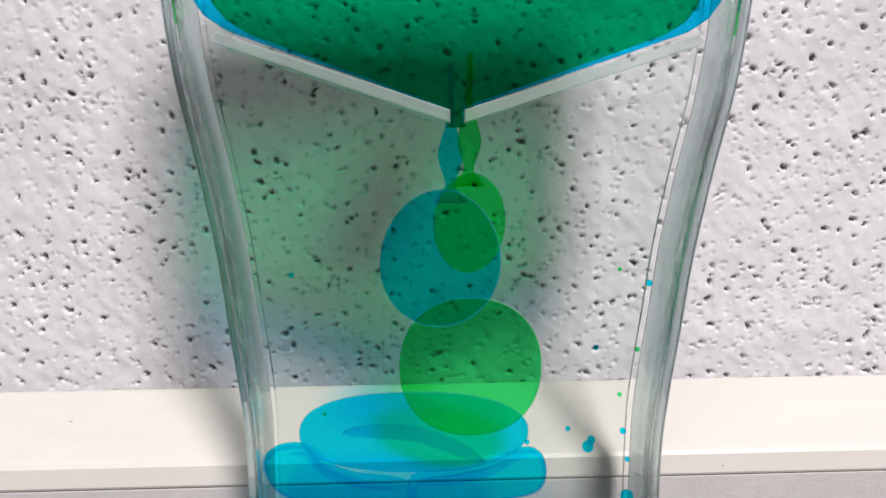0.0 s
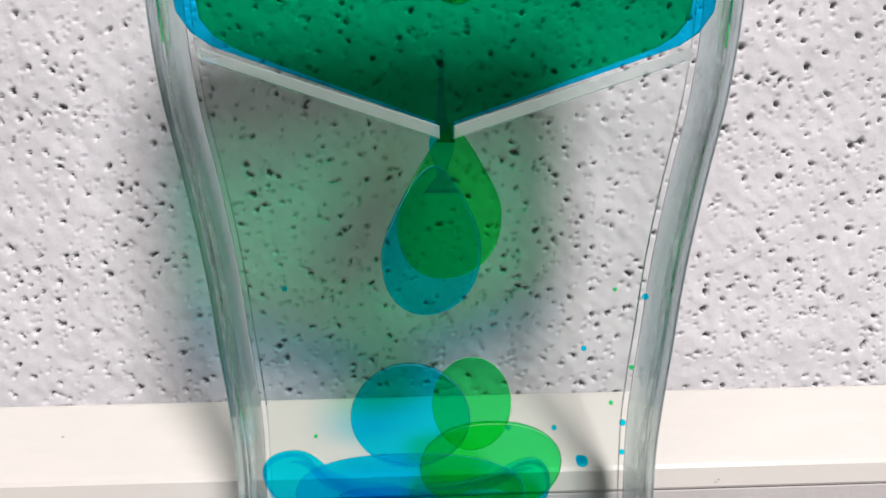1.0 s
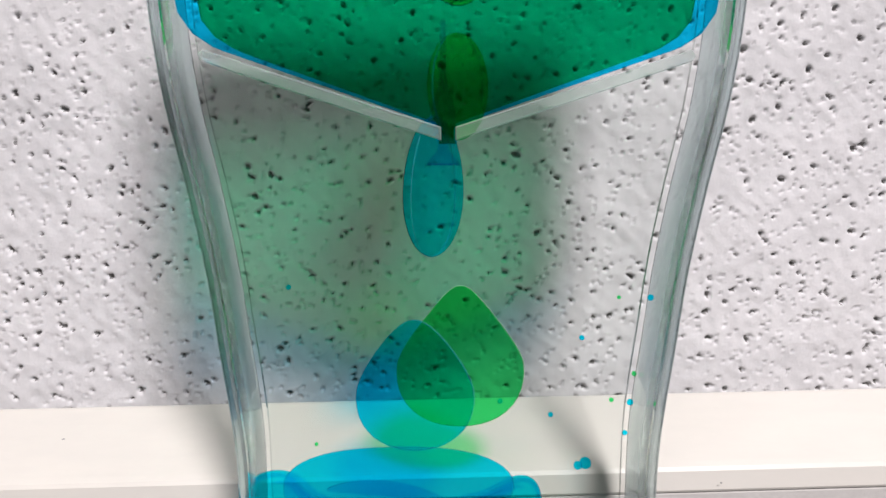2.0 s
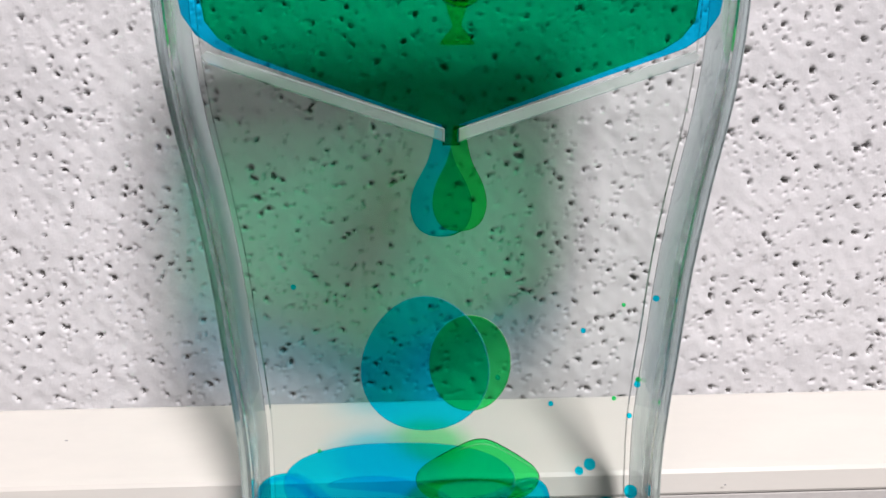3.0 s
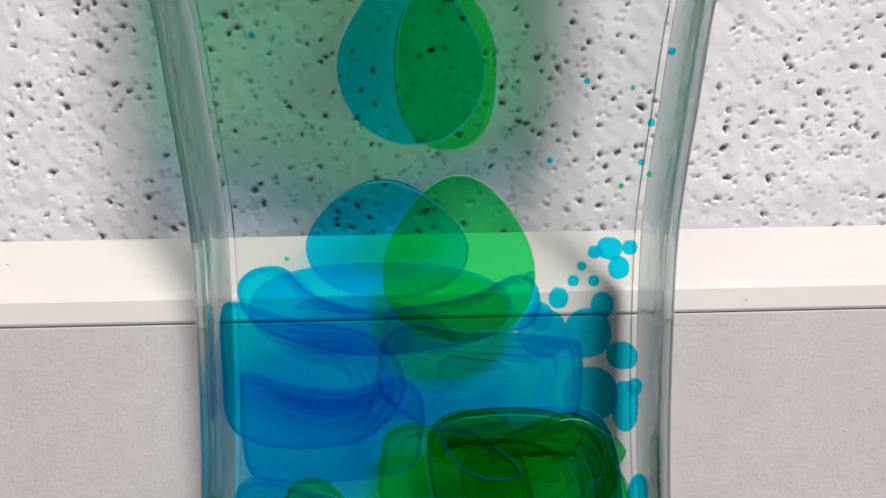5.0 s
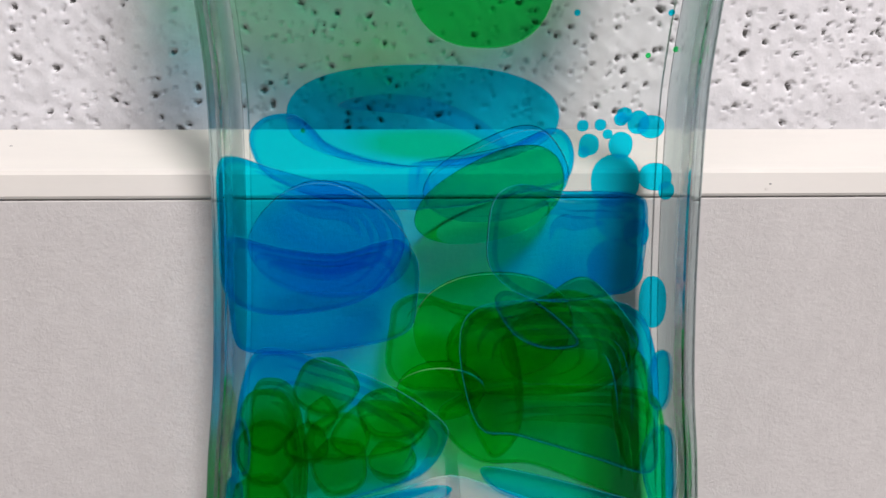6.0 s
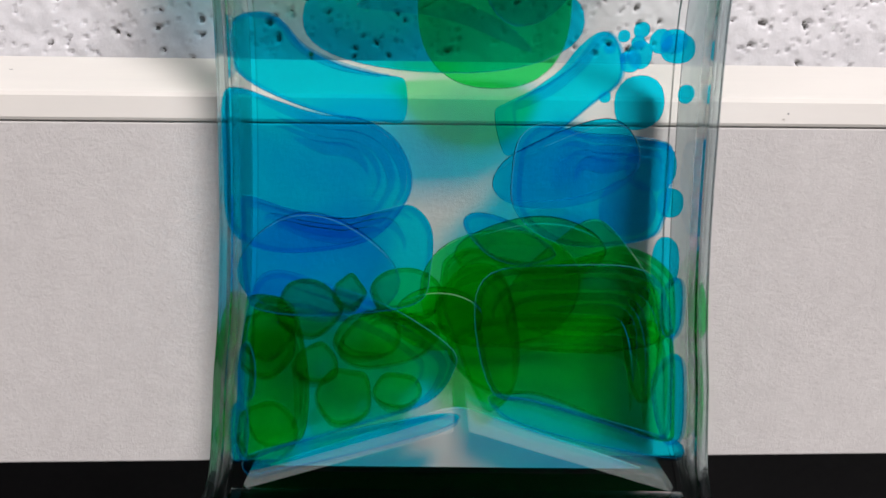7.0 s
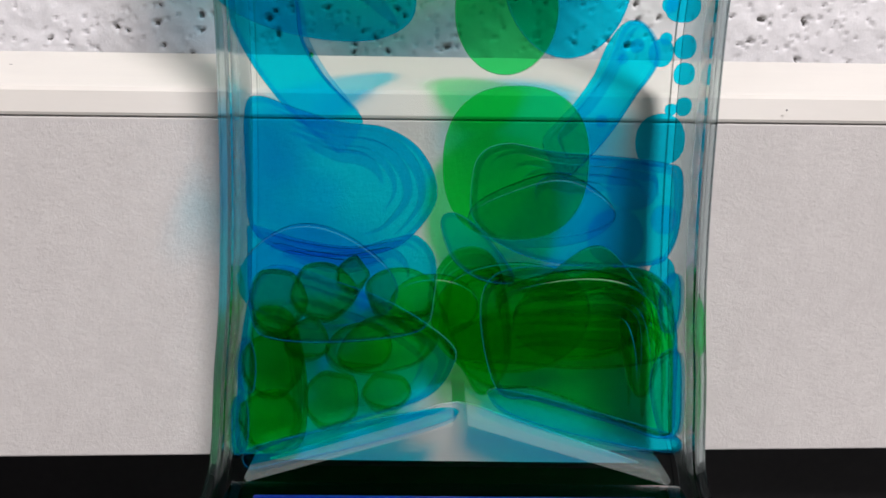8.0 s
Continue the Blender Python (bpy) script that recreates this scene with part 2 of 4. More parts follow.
def timer():
    root = tagged(new("liquid_timer"), "clear acrylic liquid timer with blue and green drops on black desk", "liquid timer")
    for s in (-1, 1):
        part("side_wall", side_wall(s), ACRYLIC, root, "thick clear curved acrylic edge")
    inn = [(x, z) for x, z in smooth_curve(OUTER, 4) if -1.9 < z < 19.9]
    ring = [(x - WALL - 0.004, z) for x, z in inn] + [(WALL + 0.004 - x, z) for x, z in reversed(inn)]
    part("front_pane", extrude_xz(ring, FRONT + 0.02, FRONT + 0.10), PANE, root, smooth=False)
    part("back_pane", extrude_xz(ring, BACK - 0.10, BACK - 0.02), PANE, root, smooth=False)
    part("base", box(-3.74, 3.74, FRONT + 0.02, BACK - 0.02, DESK, DESK + 0.4, 0.06), ACRYLIC, root)
    part("top_cap", box(-3.75, 3.75, FRONT + 0.02, BACK - 0.02, 19.8, 20.2, 0.06), ACRYLIC, root)
    for s in (-1, 1):
        upper = [(s * 0.10, 14.22), (s * 3.40, 15.28), (s * 3.47, 15.20), (s * 3.42, 15.12), (s * 0.10, 14.03)]
        part("funnel_plate", extrude_xz(upper, FRONT + 0.1, BACK - 0.1, 0.02), PLATE, root, smooth=False)
        lower = [(s * 0.10, 3.72), (s * 3.02, 2.80), (s * 3.06, 2.72), (s * 3.02, 2.65), (s * 0.10, 3.55)]
        part("funnel_plate", extrude_xz(lower, FRONT + 0.1, BACK - 0.1, 0.02), LOWER_PLATE, root, smooth=False)
    # Pale sheet added where refracted light brightens the space under the funnel.
    insert = [(-2.95, 2.40), (2.95, 2.40), (0.25, 3.36), (0.0, 3.40), (-0.25, 3.36)]
    part("refracted_light_insert", extrude_xz(insert, 0.92, 0.98), REFRACTED_LIGHT, root, "pale insert added for refracted light under the lower funnel", smooth=False)
    return root



def liquid_outline(inset):
    """The upper reservoir's filling: a wide tank with a V floor and a narrow spout."""
    half = [(0.125, 13.98), (0.125, 14.24 + inset * 0.4), (3.28 - inset, 15.32 + inset * 0.4), (3.55 - inset, 15.50 + inset * 0.3),
            (3.74 - inset, 15.78), (3.80 - inset, 16.2), (3.82 - inset, 17.0), (3.82 - inset, 19.7)]
    return [(x, z) for x, z in half] + [(-x, z) for x, z in reversed(half)]


def lower_outline(inset, level):
    half = [(3.38 - inset, level), (3.42 - inset, 2.1), (3.62 - inset, 1.2), (3.70 - inset, 0.4), (3.70 - inset, -1.75)]
    return [(x, z) for x, z in half] + [(-x, z) for x, z in reversed(half)]


def fillings():
    blue = tagged(part("blue_reservoir_liquid", extrude_xz(liquid_outline(0.0), -0.17, 0.36, 0.05, 2), TANK_BLUE), "clear blue liquid filling the upper front tank", "liquid")
    green = tagged(part("green_reservoir_liquid", extrude_xz(liquid_outline(0.13), 0.42, 1.06, 0.05, 2), TANK_GREEN), "clear green liquid filling the upper rear tank", "liquid")
    low_b = tagged(part("blue_sump_liquid", extrude_xz(lower_outline(0.0, 2.36), -0.17, 0.36, 0.04, 2), BLUE), "drained blue liquid in the lower front tank", "liquid")
    low_g = tagged(part("green_sump_liquid", extrude_xz(lower_outline(0.1, 2.24), 0.42, 1.06, 0.04, 2), GREEN), "drained green liquid in the lower rear tank", "liquid")
    # The blue reflection at the liquid's surface is put in as a coloured bar.
    part("surface_reflection", box(-2.95, 2.95, -0.17, -0.10, 2.36, 2.41, 0.015), DEEP_BLUE, low_b, "deep blue reflection painted along the liquid surface")
    return blue, green, low_b, low_g


def blob(w, h, d, n=2.0, wob=0.0, seed=0, seg=44, rings=9, sag=0.0, taper=0.0, tail=0.0):
    """A pressed drop: an oval outline of width w and height h, bulging d in depth. n squares the outline, wob makes it uneven,
    sag bends it like a saucer, taper narrows its top, tail draws it to a tip."""
    rng = random.Random(seed)
    waves = [(k, rng.uniform(-1, 1) * wob / k, rng.uniform(0, 6.283)) for k in (2, 3, 4, 5)]
    rim = []
    for i in range(seg):
        a = 2 * math.pi * i / seg
        c, s = math.cos(a), math.sin(a)
        r = 1.0 + sum(amp * math.sin(k * a + ph) for k, amp, ph in waves)
        x = math.copysign(abs(c) ** (2 / n), c) * w / 2 * r
        z = math.copysign(abs(s) ** (2 / n), s) * h / 2 * r
        x *= 1 - taper * z / h
        if tail and z > 0:
            u = 2 * z / h
            x, z = x * (1 - tail * u ** 1.3), z * (1 + 0.35 * tail * u * u)
        z += sag * ((2 * x / w) ** 2 - 0.4)
        rim.append((x, z))
    bm = bmesh.new()
    loops = []
    for j in range(1, 2 * rings):
        t = math.pi * j / (2 * rings)
        s, y = math.sin(t) ** 0.75, -math.cos(t) * d / 2
        loops.append([bm.verts.new((x * s, y, z * s)) for x, z in rim])
    for a, b in zip(loops, loops[1:]):
        for i in range(seg):
            bm.faces.new((a[i], a[(i + 1) % seg], b[(i + 1) % seg], b[i]))
    for ring, y in ((loops[0], -d / 2), (loops[-1], d / 2)):
        tip = bm.verts.new((0, y, 0))
        for i in range(seg):
            bm.faces.new((ring[i], ring[(i + 1) % seg], tip))
    return bm


def edge_ring(w, h, d, n=2.0, wob=0.0, seed=0, seg=44, rings=9, sag=0.0, taper=0.0, tail=0.0, thick=0.013):
    """A fine tube round a drop's widest outline, with the same shape as blob()."""
    rng = random.Random(seed)
    waves = [(k, rng.uniform(-1, 1) * wob / k, rng.uniform(0, 6.283)) for k in (2, 3, 4, 5)]
    rim = []
    for i in range(seg):
        a = 2 * math.pi * i / seg
        c, s = math.cos(a), math.sin(a)
        r = 1.0 + sum(amp * math.sin(k * a + ph) for k, amp, ph in waves)
        x = math.copysign(abs(c) ** (2 / n), c) * w / 2 * r
        z = math.copysign(abs(s) ** (2 / n), s) * h / 2 * r
        x *= 1 - taper * z / h
        if tail and z > 0:
            u = 2 * z / h
            x, z = x * (1 - tail * u ** 1.3), z * (1 + 0.35 * tail * u * u)
        z += sag * ((2 * x / w) ** 2 - 0.4)
        rim.append((x, z))
    bm = bmesh.new()
    loops = []
    for x, z in rim:
        q = math.hypot(x, z) or 1.0
        # The painted catch-light swells towards the right side.
        swell = thick * (0.6 + 0.8 * (0.5 + 0.5 * x / (w / 2)))
        loops.append([bm.verts.new((x + x / q * u, v, z + z / q * u)) for u, v in ((swell, 0), (0, swell), (-swell, 0), (0, -swell))])
    for i in range(seg):
        a, b = loops[i], loops[(i + 1) % seg]
        for k in range(4):
            bm.faces.new((a[k], a[(k + 1) % 4], b[(k + 1) % 4], b[k]))
    return bm


def neck(length, top, waist, flare, d):
    """A thread of liquid from a spout: a bead, a waist and a flared foot."""
    half = [(0.036, 0), (0.04, -length * 0.2), (0.045, -length * 0.34), (waist, -length * 0.45), (top * 1.5, -length * 0.62), (top * 1.6, -length * 0.72),
            (waist, -length * 0.90), (flare * 0.6, -length * 0.97), (flare, -length * 1.04)]
    half = smooth_curve(half, 4)
    ring = [(x, z) for x, z in half] + [(-x, z) for x, z in reversed(half)]
    return extrude_xz(ring, -d / 2, d / 2, 0.03, 2)


def pendant(length, width, d):
    """A hanging drop that still clings to its spout."""
    w = width / 2
    half = smooth_curve([(0.09, 0), (0.11, -length * 0.12), (w * 0.45, -length * 0.33), (w * 0.86, -length * 0.55), (w, -length * 0.74), (w * 0.82, -length * 0.90),
                         (w * 0.45, -length * 0.98), (0.02, -length)], 5)
    ring = [(x, z) for x, z in half] + [(-x, z) for x, z in reversed(half)]
    return extrude_xz(ring, -d / 2, d / 2, 0.03, 2)


def closed_curve(points, steps):
    """A smooth closed outline through (x, z) points."""
    n, out = len(points), []
    for i in range(n):
        p0, p1, p2, p3 = (np.array(points[(i + k) % n], float) for k in (-1, 0, 1, 2))
        for s in range(steps):
            t = s / steps
            out.append(tuple(0.5 * (2 * p1 + (p2 - p0) * t + (2 * p0 - 5 * p1 + 4 * p2 - p3) * t * t + (3 * p1 - p0 - 3 * p2 + p3) * t ** 3)))
    return out


def cushion(rim, d, rings=7):
    """A closed outline filled to a soft cushion of depth d."""
    bm = bmesh.new()
    n, loops = len(rim), []
    for j in range(1, 2 * rings):
        t = math.pi * j / (2 * rings)
        s, y = math.sin(t) ** 0.6, -math.cos(t) * d / 2
        loops.append([bm.verts.new((x * s, y, z * s)) for x, z in rim])
    for a, b in zip(loops, loops[1:]):
        for i in range(n):
            bm.faces.new((a[i], a[(i + 1) % n], b[(i + 1) % n], b[i]))
    for ring, y in ((loops[0], -d / 2), (loops[-1], d / 2)):
        tip = bm.verts.new((0, y, 0))
        for i in range(n):
            bm.faces.new((ring[i], ring[(i + 1) % n], tip))
    return bm


def strand(path, thick, flat, y, closed=False):
    """A fine tube along (x, z) points at depth y; an open one tapers to both ends."""
    bm = bmesh.new()
    n, loops = len(path), []
    for i, (x, z) in enumerate(path):
        (ax, az), (bx, bz) = (path[(i - 1) % n], path[(i + 1) % n]) if closed else (path[max(i - 1, 0)], path[min(i + 1, n - 1)])
        q = math.hypot(bx - ax, bz - az) or 1.0
        nx, nz = -(bz - az) / q, (bx - ax) / q
        r = thick if closed else thick * (0.05 + 0.95 * math.sin(math.pi * (i + 0.3) / (n - 0.4)))
        loops.append([bm.verts.new((x + nx * r * u, y + flat * r * v, z + nz * r * u)) for u, v in ((1, 0), (0.5, 0.85), (-0.5, 0.85), (-1, 0), (-0.5, -0.85), (0.5, -0.85))])
    for i in range(n if closed else n - 1):
        a, b = loops[i], loops[(i + 1) % n]
        for k in range(6):
            bm.faces.new((a[k], a[(k + 1) % 6], b[(k + 1) % 6], b[k]))
    if not closed:
        bm.faces.new(loops[0])
        bm.faces.new(loops[-1])
    return bm


def lobe(mat, label, points, rows, group, folds, d=0.5, seam=None):
    """A pressed lobe of liquid: a cushion with a shade line painted inside its edge, a catch-light line on it, and
    folds that follow the outline.
    seam: the outline's side where it joins its neighbour without a line."""
    rim = closed_curve(points, 5)
    ob = piece("liquid_lobe", cushion(rim, d), THIN_BLUE if mat == BLUE else THIN_GREEN, label, "liquid pool", rows, group)
    blue, n = mat == BLUE, len(rim)
    line = rim if seam is None else rim[(seam + 1) * 5:] + rim[:seam * 5 + 1]
    part("edge", strand(line, 0.011, 1.0, 0, seam is None), RIM_LOBE if blue else RIM_GREEN_LOBE, ob, "pale catch-light line painted on the edge")
    # The dark refraction outline is put in as a tinted strand.
    part("edge_shade", strand([(x * 0.965, z * 0.955) for x, z in line], 0.034, 1.0, -0.08, seam is None), BLUE_FOLD_SHADE if blue else GREEN_FOLD_SHADE, ob, "painted shade line inside the edge")
    rng = random.Random(len(KEYED))
    for k in range(folds):
        size = 0.86 - 0.15 * k + rng.uniform(-0.03, 0.03)
        first, span = rng.randrange(n // 8 + 1), int(n * rng.uniform(0.4, 0.6))
        path = [(rim[(first + i) % n][0] * size, rim[(first + i) % n][1] * size) for i in range(span)]
        part("fold", strand(path, rng.uniform(0.05, 0.10), 0.4, -d * 0.42), BLUE_FOLD_SHADE if blue else GREEN_FOLD_SHADE, ob)
    return ob


KEYED = []


def piece(name, bm, mat, label, category, rows, group=""):
    """A thing that moves: rows of seconds, x, y, z in centimetres and the turns about x, y and z in degrees."""
    ob = tagged(part(name, bm, mat), label, category, group)
    KEYED.append((ob, rows))
    return ob


def drop(name, mat, label, category, rows, group, folds, *shape, **more):
    """A pressed drop or lobe with its catch-light painted as a pale edge, and folds of its own liquid on its face."""
    ob = piece(name, blob(*shape, **more), mat, label, category, rows, group)
    part("edge", edge_ring(*shape, **more), {(0, 0): RIM_GREEN, (0, 1): RIM_GREEN_LOBE, (1, 0): RIM_BLUE, (1, 1): RIM_LOBE}[(mat == BLUE, "lobe" in name)], ob, "pale catch-light line painted on the edge")
    rng = random.Random(len(KEYED))
    w, h, d = shape[:3]
    for k in range(folds):
        bm = blob(w * rng.uniform(0.55, 0.85), h * rng.uniform(0.08, 0.16) + 0.08, 0.06, 2.2, 0.10, len(KEYED) + k, seg=28, rings=4, sag=rng.uniform(0.15, 0.35) * rng.choice((-1, 1, 1)))
        slant = Matrix.Rotation(rng.uniform(-0.12, 0.25), 4, "Y")
        bmesh.ops.transform(bm, matrix=Matrix.Translation((rng.uniform(-0.06, 0.06) * w, -d / 2 - 0.035, (k + 0.5) / folds * h * 0.7 - h * 0.35)) @ slant, verts=bm.verts)
        part("fold", bm, BLUE_FOLD_SHADE if mat == BLUE else GREEN_FOLD_SHADE, ob)
    return ob


def motions():
    for ob, rows in KEYED:
        walk(ob, [(t, pose(x * CM, y * CM, z * CM, rx, ry, rz)) for t, x, y, z, rx, ry, rz in rows])



def specks():
    for x, y, z, r in ((-7.25, 2.45, 8.44, 0.035), (-5.6, 1.43, 3.6, 0.03), (6.6, 1.62, 4.95, 0.045), (-6.4, 1.42, 4.9, 0.02), (4.9, 1.40, 8.0, 0.02)):
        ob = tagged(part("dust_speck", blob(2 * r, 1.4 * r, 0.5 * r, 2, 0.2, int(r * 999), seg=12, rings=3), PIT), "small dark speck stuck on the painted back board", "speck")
        ob.matrix_basis = pose(x * CM, y * CM, z * CM, -70 if z > 8.2 else 0)


TIMER = timer()
fillings()
specks()

# ---- blue drops from the front spout ----
drop("blue_drop", BLUE, "translucent blue liquid drop sinking through clear oil", "drop",
     [(0, -0.22, 0.1, 12.01, 0, 0, 8), (0.25, -0.27, 0.1, 11.4, 0, 0, 0), (0.5, -0.33, 0.1, 10.78, 0, 0, 0), (0.75, -0.44, 0.1, 10.18, 10, 0, 0), (1, -0.56, 0.1, 9.77, 22, 0, 0), (1.3, -0.5, 0.1, 8.2, 45, 0, 0), (1.8, -0.3, 0.1, 7, 55, 0, 0), (2.4, 0, 0.1, 4.6, 60, 0, 0), (2.8, 0, 0.1, 2.6, 70, 0, 0), (3.3, -0.8, 0.1, 0.2, 75, 0, 0), (8, -0.8, 0.1, 0.2, 75, 0, 0)], "blue drops", 0, 1.85, 2.1, 0.62, taper=0.12)
drop("blue_drop", BLUE, "translucent blue liquid drop sinking through clear oil", "drop",
     [(0, 0.05, 0.45, 17.2, 0, 0, 58), (0.6, 0.05, 0.45, 17.2, 0, 0, 58), (0.8, -0.18, 0.42, 13.3, 0, 0, 70), (1, -0.19, 0.1, 12.48, 0, 0, 38), (1.2, -0.24, 0.1, 12, 0, 0, 12), (1.5, -0.31, 0.1, 11.34, 0, 0, 0), (1.7, -0.38, 0.1, 10.83, 0, 0, 0), (2.1, -0.52, 0.1, 9.96, 15, 0, 0), (2.5, -0.5, 0.1, 8.2, 45, 0, 0), (2.8, -0.3, 0.1, 7.2, 58, 0, 0), (3.1, 0, 0.1, 5.2, 60, 0, 0), (3.4, 0, 0.1, 2.8, 70, 0, 0), (3.8, 0.9, 0.1, 0.2, 75, 0, 0), (8, 0.9, 0.1, 0.2, 75, 0, 0)], "blue drops", 0, 1.8, 2.15, 0.62, taper=0.36, tail=0.22)
drop("blue_drop", BLUE, "translucent blue liquid drop sinking through clear oil", "drop",
     [(0, 0.05, 0.45, 17.2, 0, 0, 58), (1.8, 0.05, 0.45, 17.2, 0, 0, 58), (2, -0.19, 0.42, 13.33, 0, 0, 70), (2.2, -0.25, 0.1, 12.52, 0, 0, 28), (2.45, -0.3, 0.1, 11.93, 0, 0, 0), (2.8, -0.35, 0.1, 11.17, 0, 0, 0), (3, -0.4, 0.1, 10.68, 0, 0, 0), (3.5, -0.63, 0.1, 9.61, 22, 0, 0), (3.85, -0.4, 0.1, 8.2, 48, 0, 0), (4.05, -0.2, 0.1, 7, 58, 0, 0), (4.3, 0, 0.1, 4.6, 60, 0, 0), (4.6, 0, 0.1, 2.6, 70, 0, 0), (5, -1.6, 0.1, 0, 75, 0, 0), (8, -1.6, 0.1, 0, 75, 0, 0)], "blue drops", 0, 1.95, 2.12, 0.62, taper=0.25)
drop("blue_drop", BLUE, "translucent blue liquid drop sinking through clear oil", "drop",
     [(0, 0.05, 0.45, 17.2, 0, 0, 58), (3.1, 0.05, 0.45, 17.2, 0, 0, 58), (3.3, -0.17, 0.42, 13.12, 0, 0, 70), (3.5, -0.2, 0.1, 12.47, 0, 0, 49), (3.8, -0.27, 0.1, 11.56, 0, 0, 38), (4, -0.32, 0.1, 11.25, 0, 0, 32), (4.5, -0.47, 0.1, 10.03, 8, 0, 26), (5, -0.66, 0.1, 9.11, 40, 0, 0), (5.2, -0.73, 0.1, 8.93, 45, 0, 0), (6.3, -1.94, 0.1, 6.56, 40, 0, 0), (8, -2.03, 0.1, 5.53, 40, 0, 0)], "blue drops", 0, 2.2, 2.28, 0.62, taper=0.3, tail=0.12)
drop("blue_drop", BLUE, "translucent blue liquid drop sinking through clear oil", "drop",
     [(0, 0.05, 0.45, 17.2, 0, 0, 58), (4.08, 0.05, 0.45, 17.2, 0, 0, 58), (4.3, -0.11, 0.42, 13.48, 0, 0, 66), (4.5, -0.15, 0.1, 12.94, 0, 0, 49), (5, -0.28, 0.1, 11.58, 0, 0, 20), (5.2, -0.32, 0.1, 11.17, 0, 0, 10), (5.7, -0.04, 0.1, 8.37, 40, 0, 0), (6.3, 1.09, 0.1, 7.97, 62, 0, 30), (6.5, 1.18, 0.1, 7.64, 62, 0, 30), (7, 1.38, 0.1, 7.21, 60, 0, 15), (7.5, 1.02, 0.1, 6.9, 62, 0, 0), (8, 1.05, 0.1, 6.53, 62, 0, 0)], "blue drops", 0, 2.0, 2.25, 0.62, taper=0.25, tail=0.3)
drop("blue_drop", BLUE, "translucent blue liquid drop sinking through clear oil", "drop",
     [(0, 0.05, 0.45, 17.2, 0, 0, 58), (5.3, 0.05, 0.1, 17.2, 0, 0, 0), (6.5, -0.21, 0.1, 11.41, 0, 0, 40), (7, 0.86, 0.1, 10.1, 20, 0, 40), (7.5, 1.43, 0.1, 8.86, 0, 0, 44), (8, 1.24, 0.1, 9.69, 0, 0, 20)], "blue drops", 0, 1.9, 2.2, 0.62)
# ---- green drops from the rear spout ----
drop("green_drop", GREEN, "translucent green liquid drop sinking through clear oil", "drop",
     [(0, 0.28, 0.74, 10.08, 0, 0, 0), (0.5, 0.47, 0.74, 9, 15, 0, 0), (1, 0.75, 0.74, 8.6, 30, 0, 0), (1.5, 0.9, 0.74, 8.1, 45, 0, 0), (2.5, 1, 0.74, 6.9, 50, 0, 0), (4, 1.05, 0.74, 6.4, 50, 0, 0), (5.2, 1, 0.74, 5.9, 45, 0, 0), (6.3, 0.5, 0.74, 5.75, 30, 0, 0), (6.5, 0.5, 0.74, 5.65, 30, 0, 0), (7.2, 0.6, 0.74, 5.2, 30, 0, 0), (8, 0.75, 0.74, 4.8, 30, 0, 0)], "green drops", 0, 2.35, 2.35, 0.6, n=2.2)
drop("green_drop", GREEN, "translucent green liquid drop sinking through clear oil", "drop",
     [(0, 0.25, 0.74, 12.48, 0, 0, 30), (0.5, 0.32, 0.74, 11.27, 0, 0, 0), (1, 0.43, 0.74, 9.72, 0, 0, 0), (1.5, 0.65, 0.74, 8.23, 30, 0, 0), (2, 0.6, 0.74, 7.3, 50, 0, 0), (2.8, 0.1, 0.74, 4.2, 55, 0, 0), (3.1, 0, 0.74, 2.6, 60, 0, 0), (3.6, 1.6, 0.74, 0.2, 70, 0, 0), (8, 1.6, 0.74, 0.2, 70, 0, 0)], "green drops", 0, 1.3, 1.6, 0.6)
drop("green_drop", GREEN, "translucent green liquid drop sinking through clear oil", "drop",
     [(0, 0.05, 0.45, 17.2, 0, 0, 58), (0.6, 0.05, 0.45, 17.2, 0, 0, 58), (0.8, 0.1, 0.42, 13.68, 0, 0, 66), (1, 0.1, 0.74, 12.94, 0, 0, 38), (1.5, 0.15, 0.74, 11.79, 0, 0, 0), (1.7, 0.17, 0.74, 11.25, 0, 0, 0), (2.2, 0.27, 0.74, 10, 0, 0, 0), (2.8, 0.44, 0.74, 8.83, 32, 0, 0), (3, 0.46, 0.74, 8.54, 42, 0, 0), (3.5, 1.1, 0.74, 7.8, 45, 0, 0), (4, 1.6, 0.74, 6.6, 48, 0, 0), (4.5, 1.9, 0.74, 6, 48, 0, 0), (6.3, 1.75, 0.74, 5.65, 30, 0, 0), (6.5, 1.75, 0.74, 5.6, 30, 0, 0), (8, 1.85, 0.74, 5, 30, 0, 0)], "green drops", 0, 2.05, 2.2, 0.6, n=2.1, taper=0.3, tail=0.42)
drop("green_drop", GREEN, "translucent green liquid drop sinking through clear oil", "drop",
     [(0, 0.05, 0.45, 17.2, 0, 0, 58), (1.85, 0.05, 0.45, 17.2, 0, 0, 58), (2.05, 0.2, 0.74, 14.23, 0, 0, 50), (2.4, 0.25, 0.74, 12.52, 0, 0, 10), (2.8, 0.29, 0.74, 11.07, 0, 0, 0), (3, 0.32, 0.74, 10.48, 0, 0, 0), (3.5, 0.46, 0.74, 9.07, 0, 0, 0), (4, 0.7, 0.74, 7.46, 30, 0, 0), (4.5, 0.9, 0.74, 7, 40, 0, 0), (5.2, 0.3, 0.74, 5.6, 45, 0, 0), (6.3, -0.25, 0.74, 4.85, 45, 0, 0), (8, -0.4, 0.74, 5, 45, 0, 0)], "green drops", 0, 1.32, 1.6, 0.6)
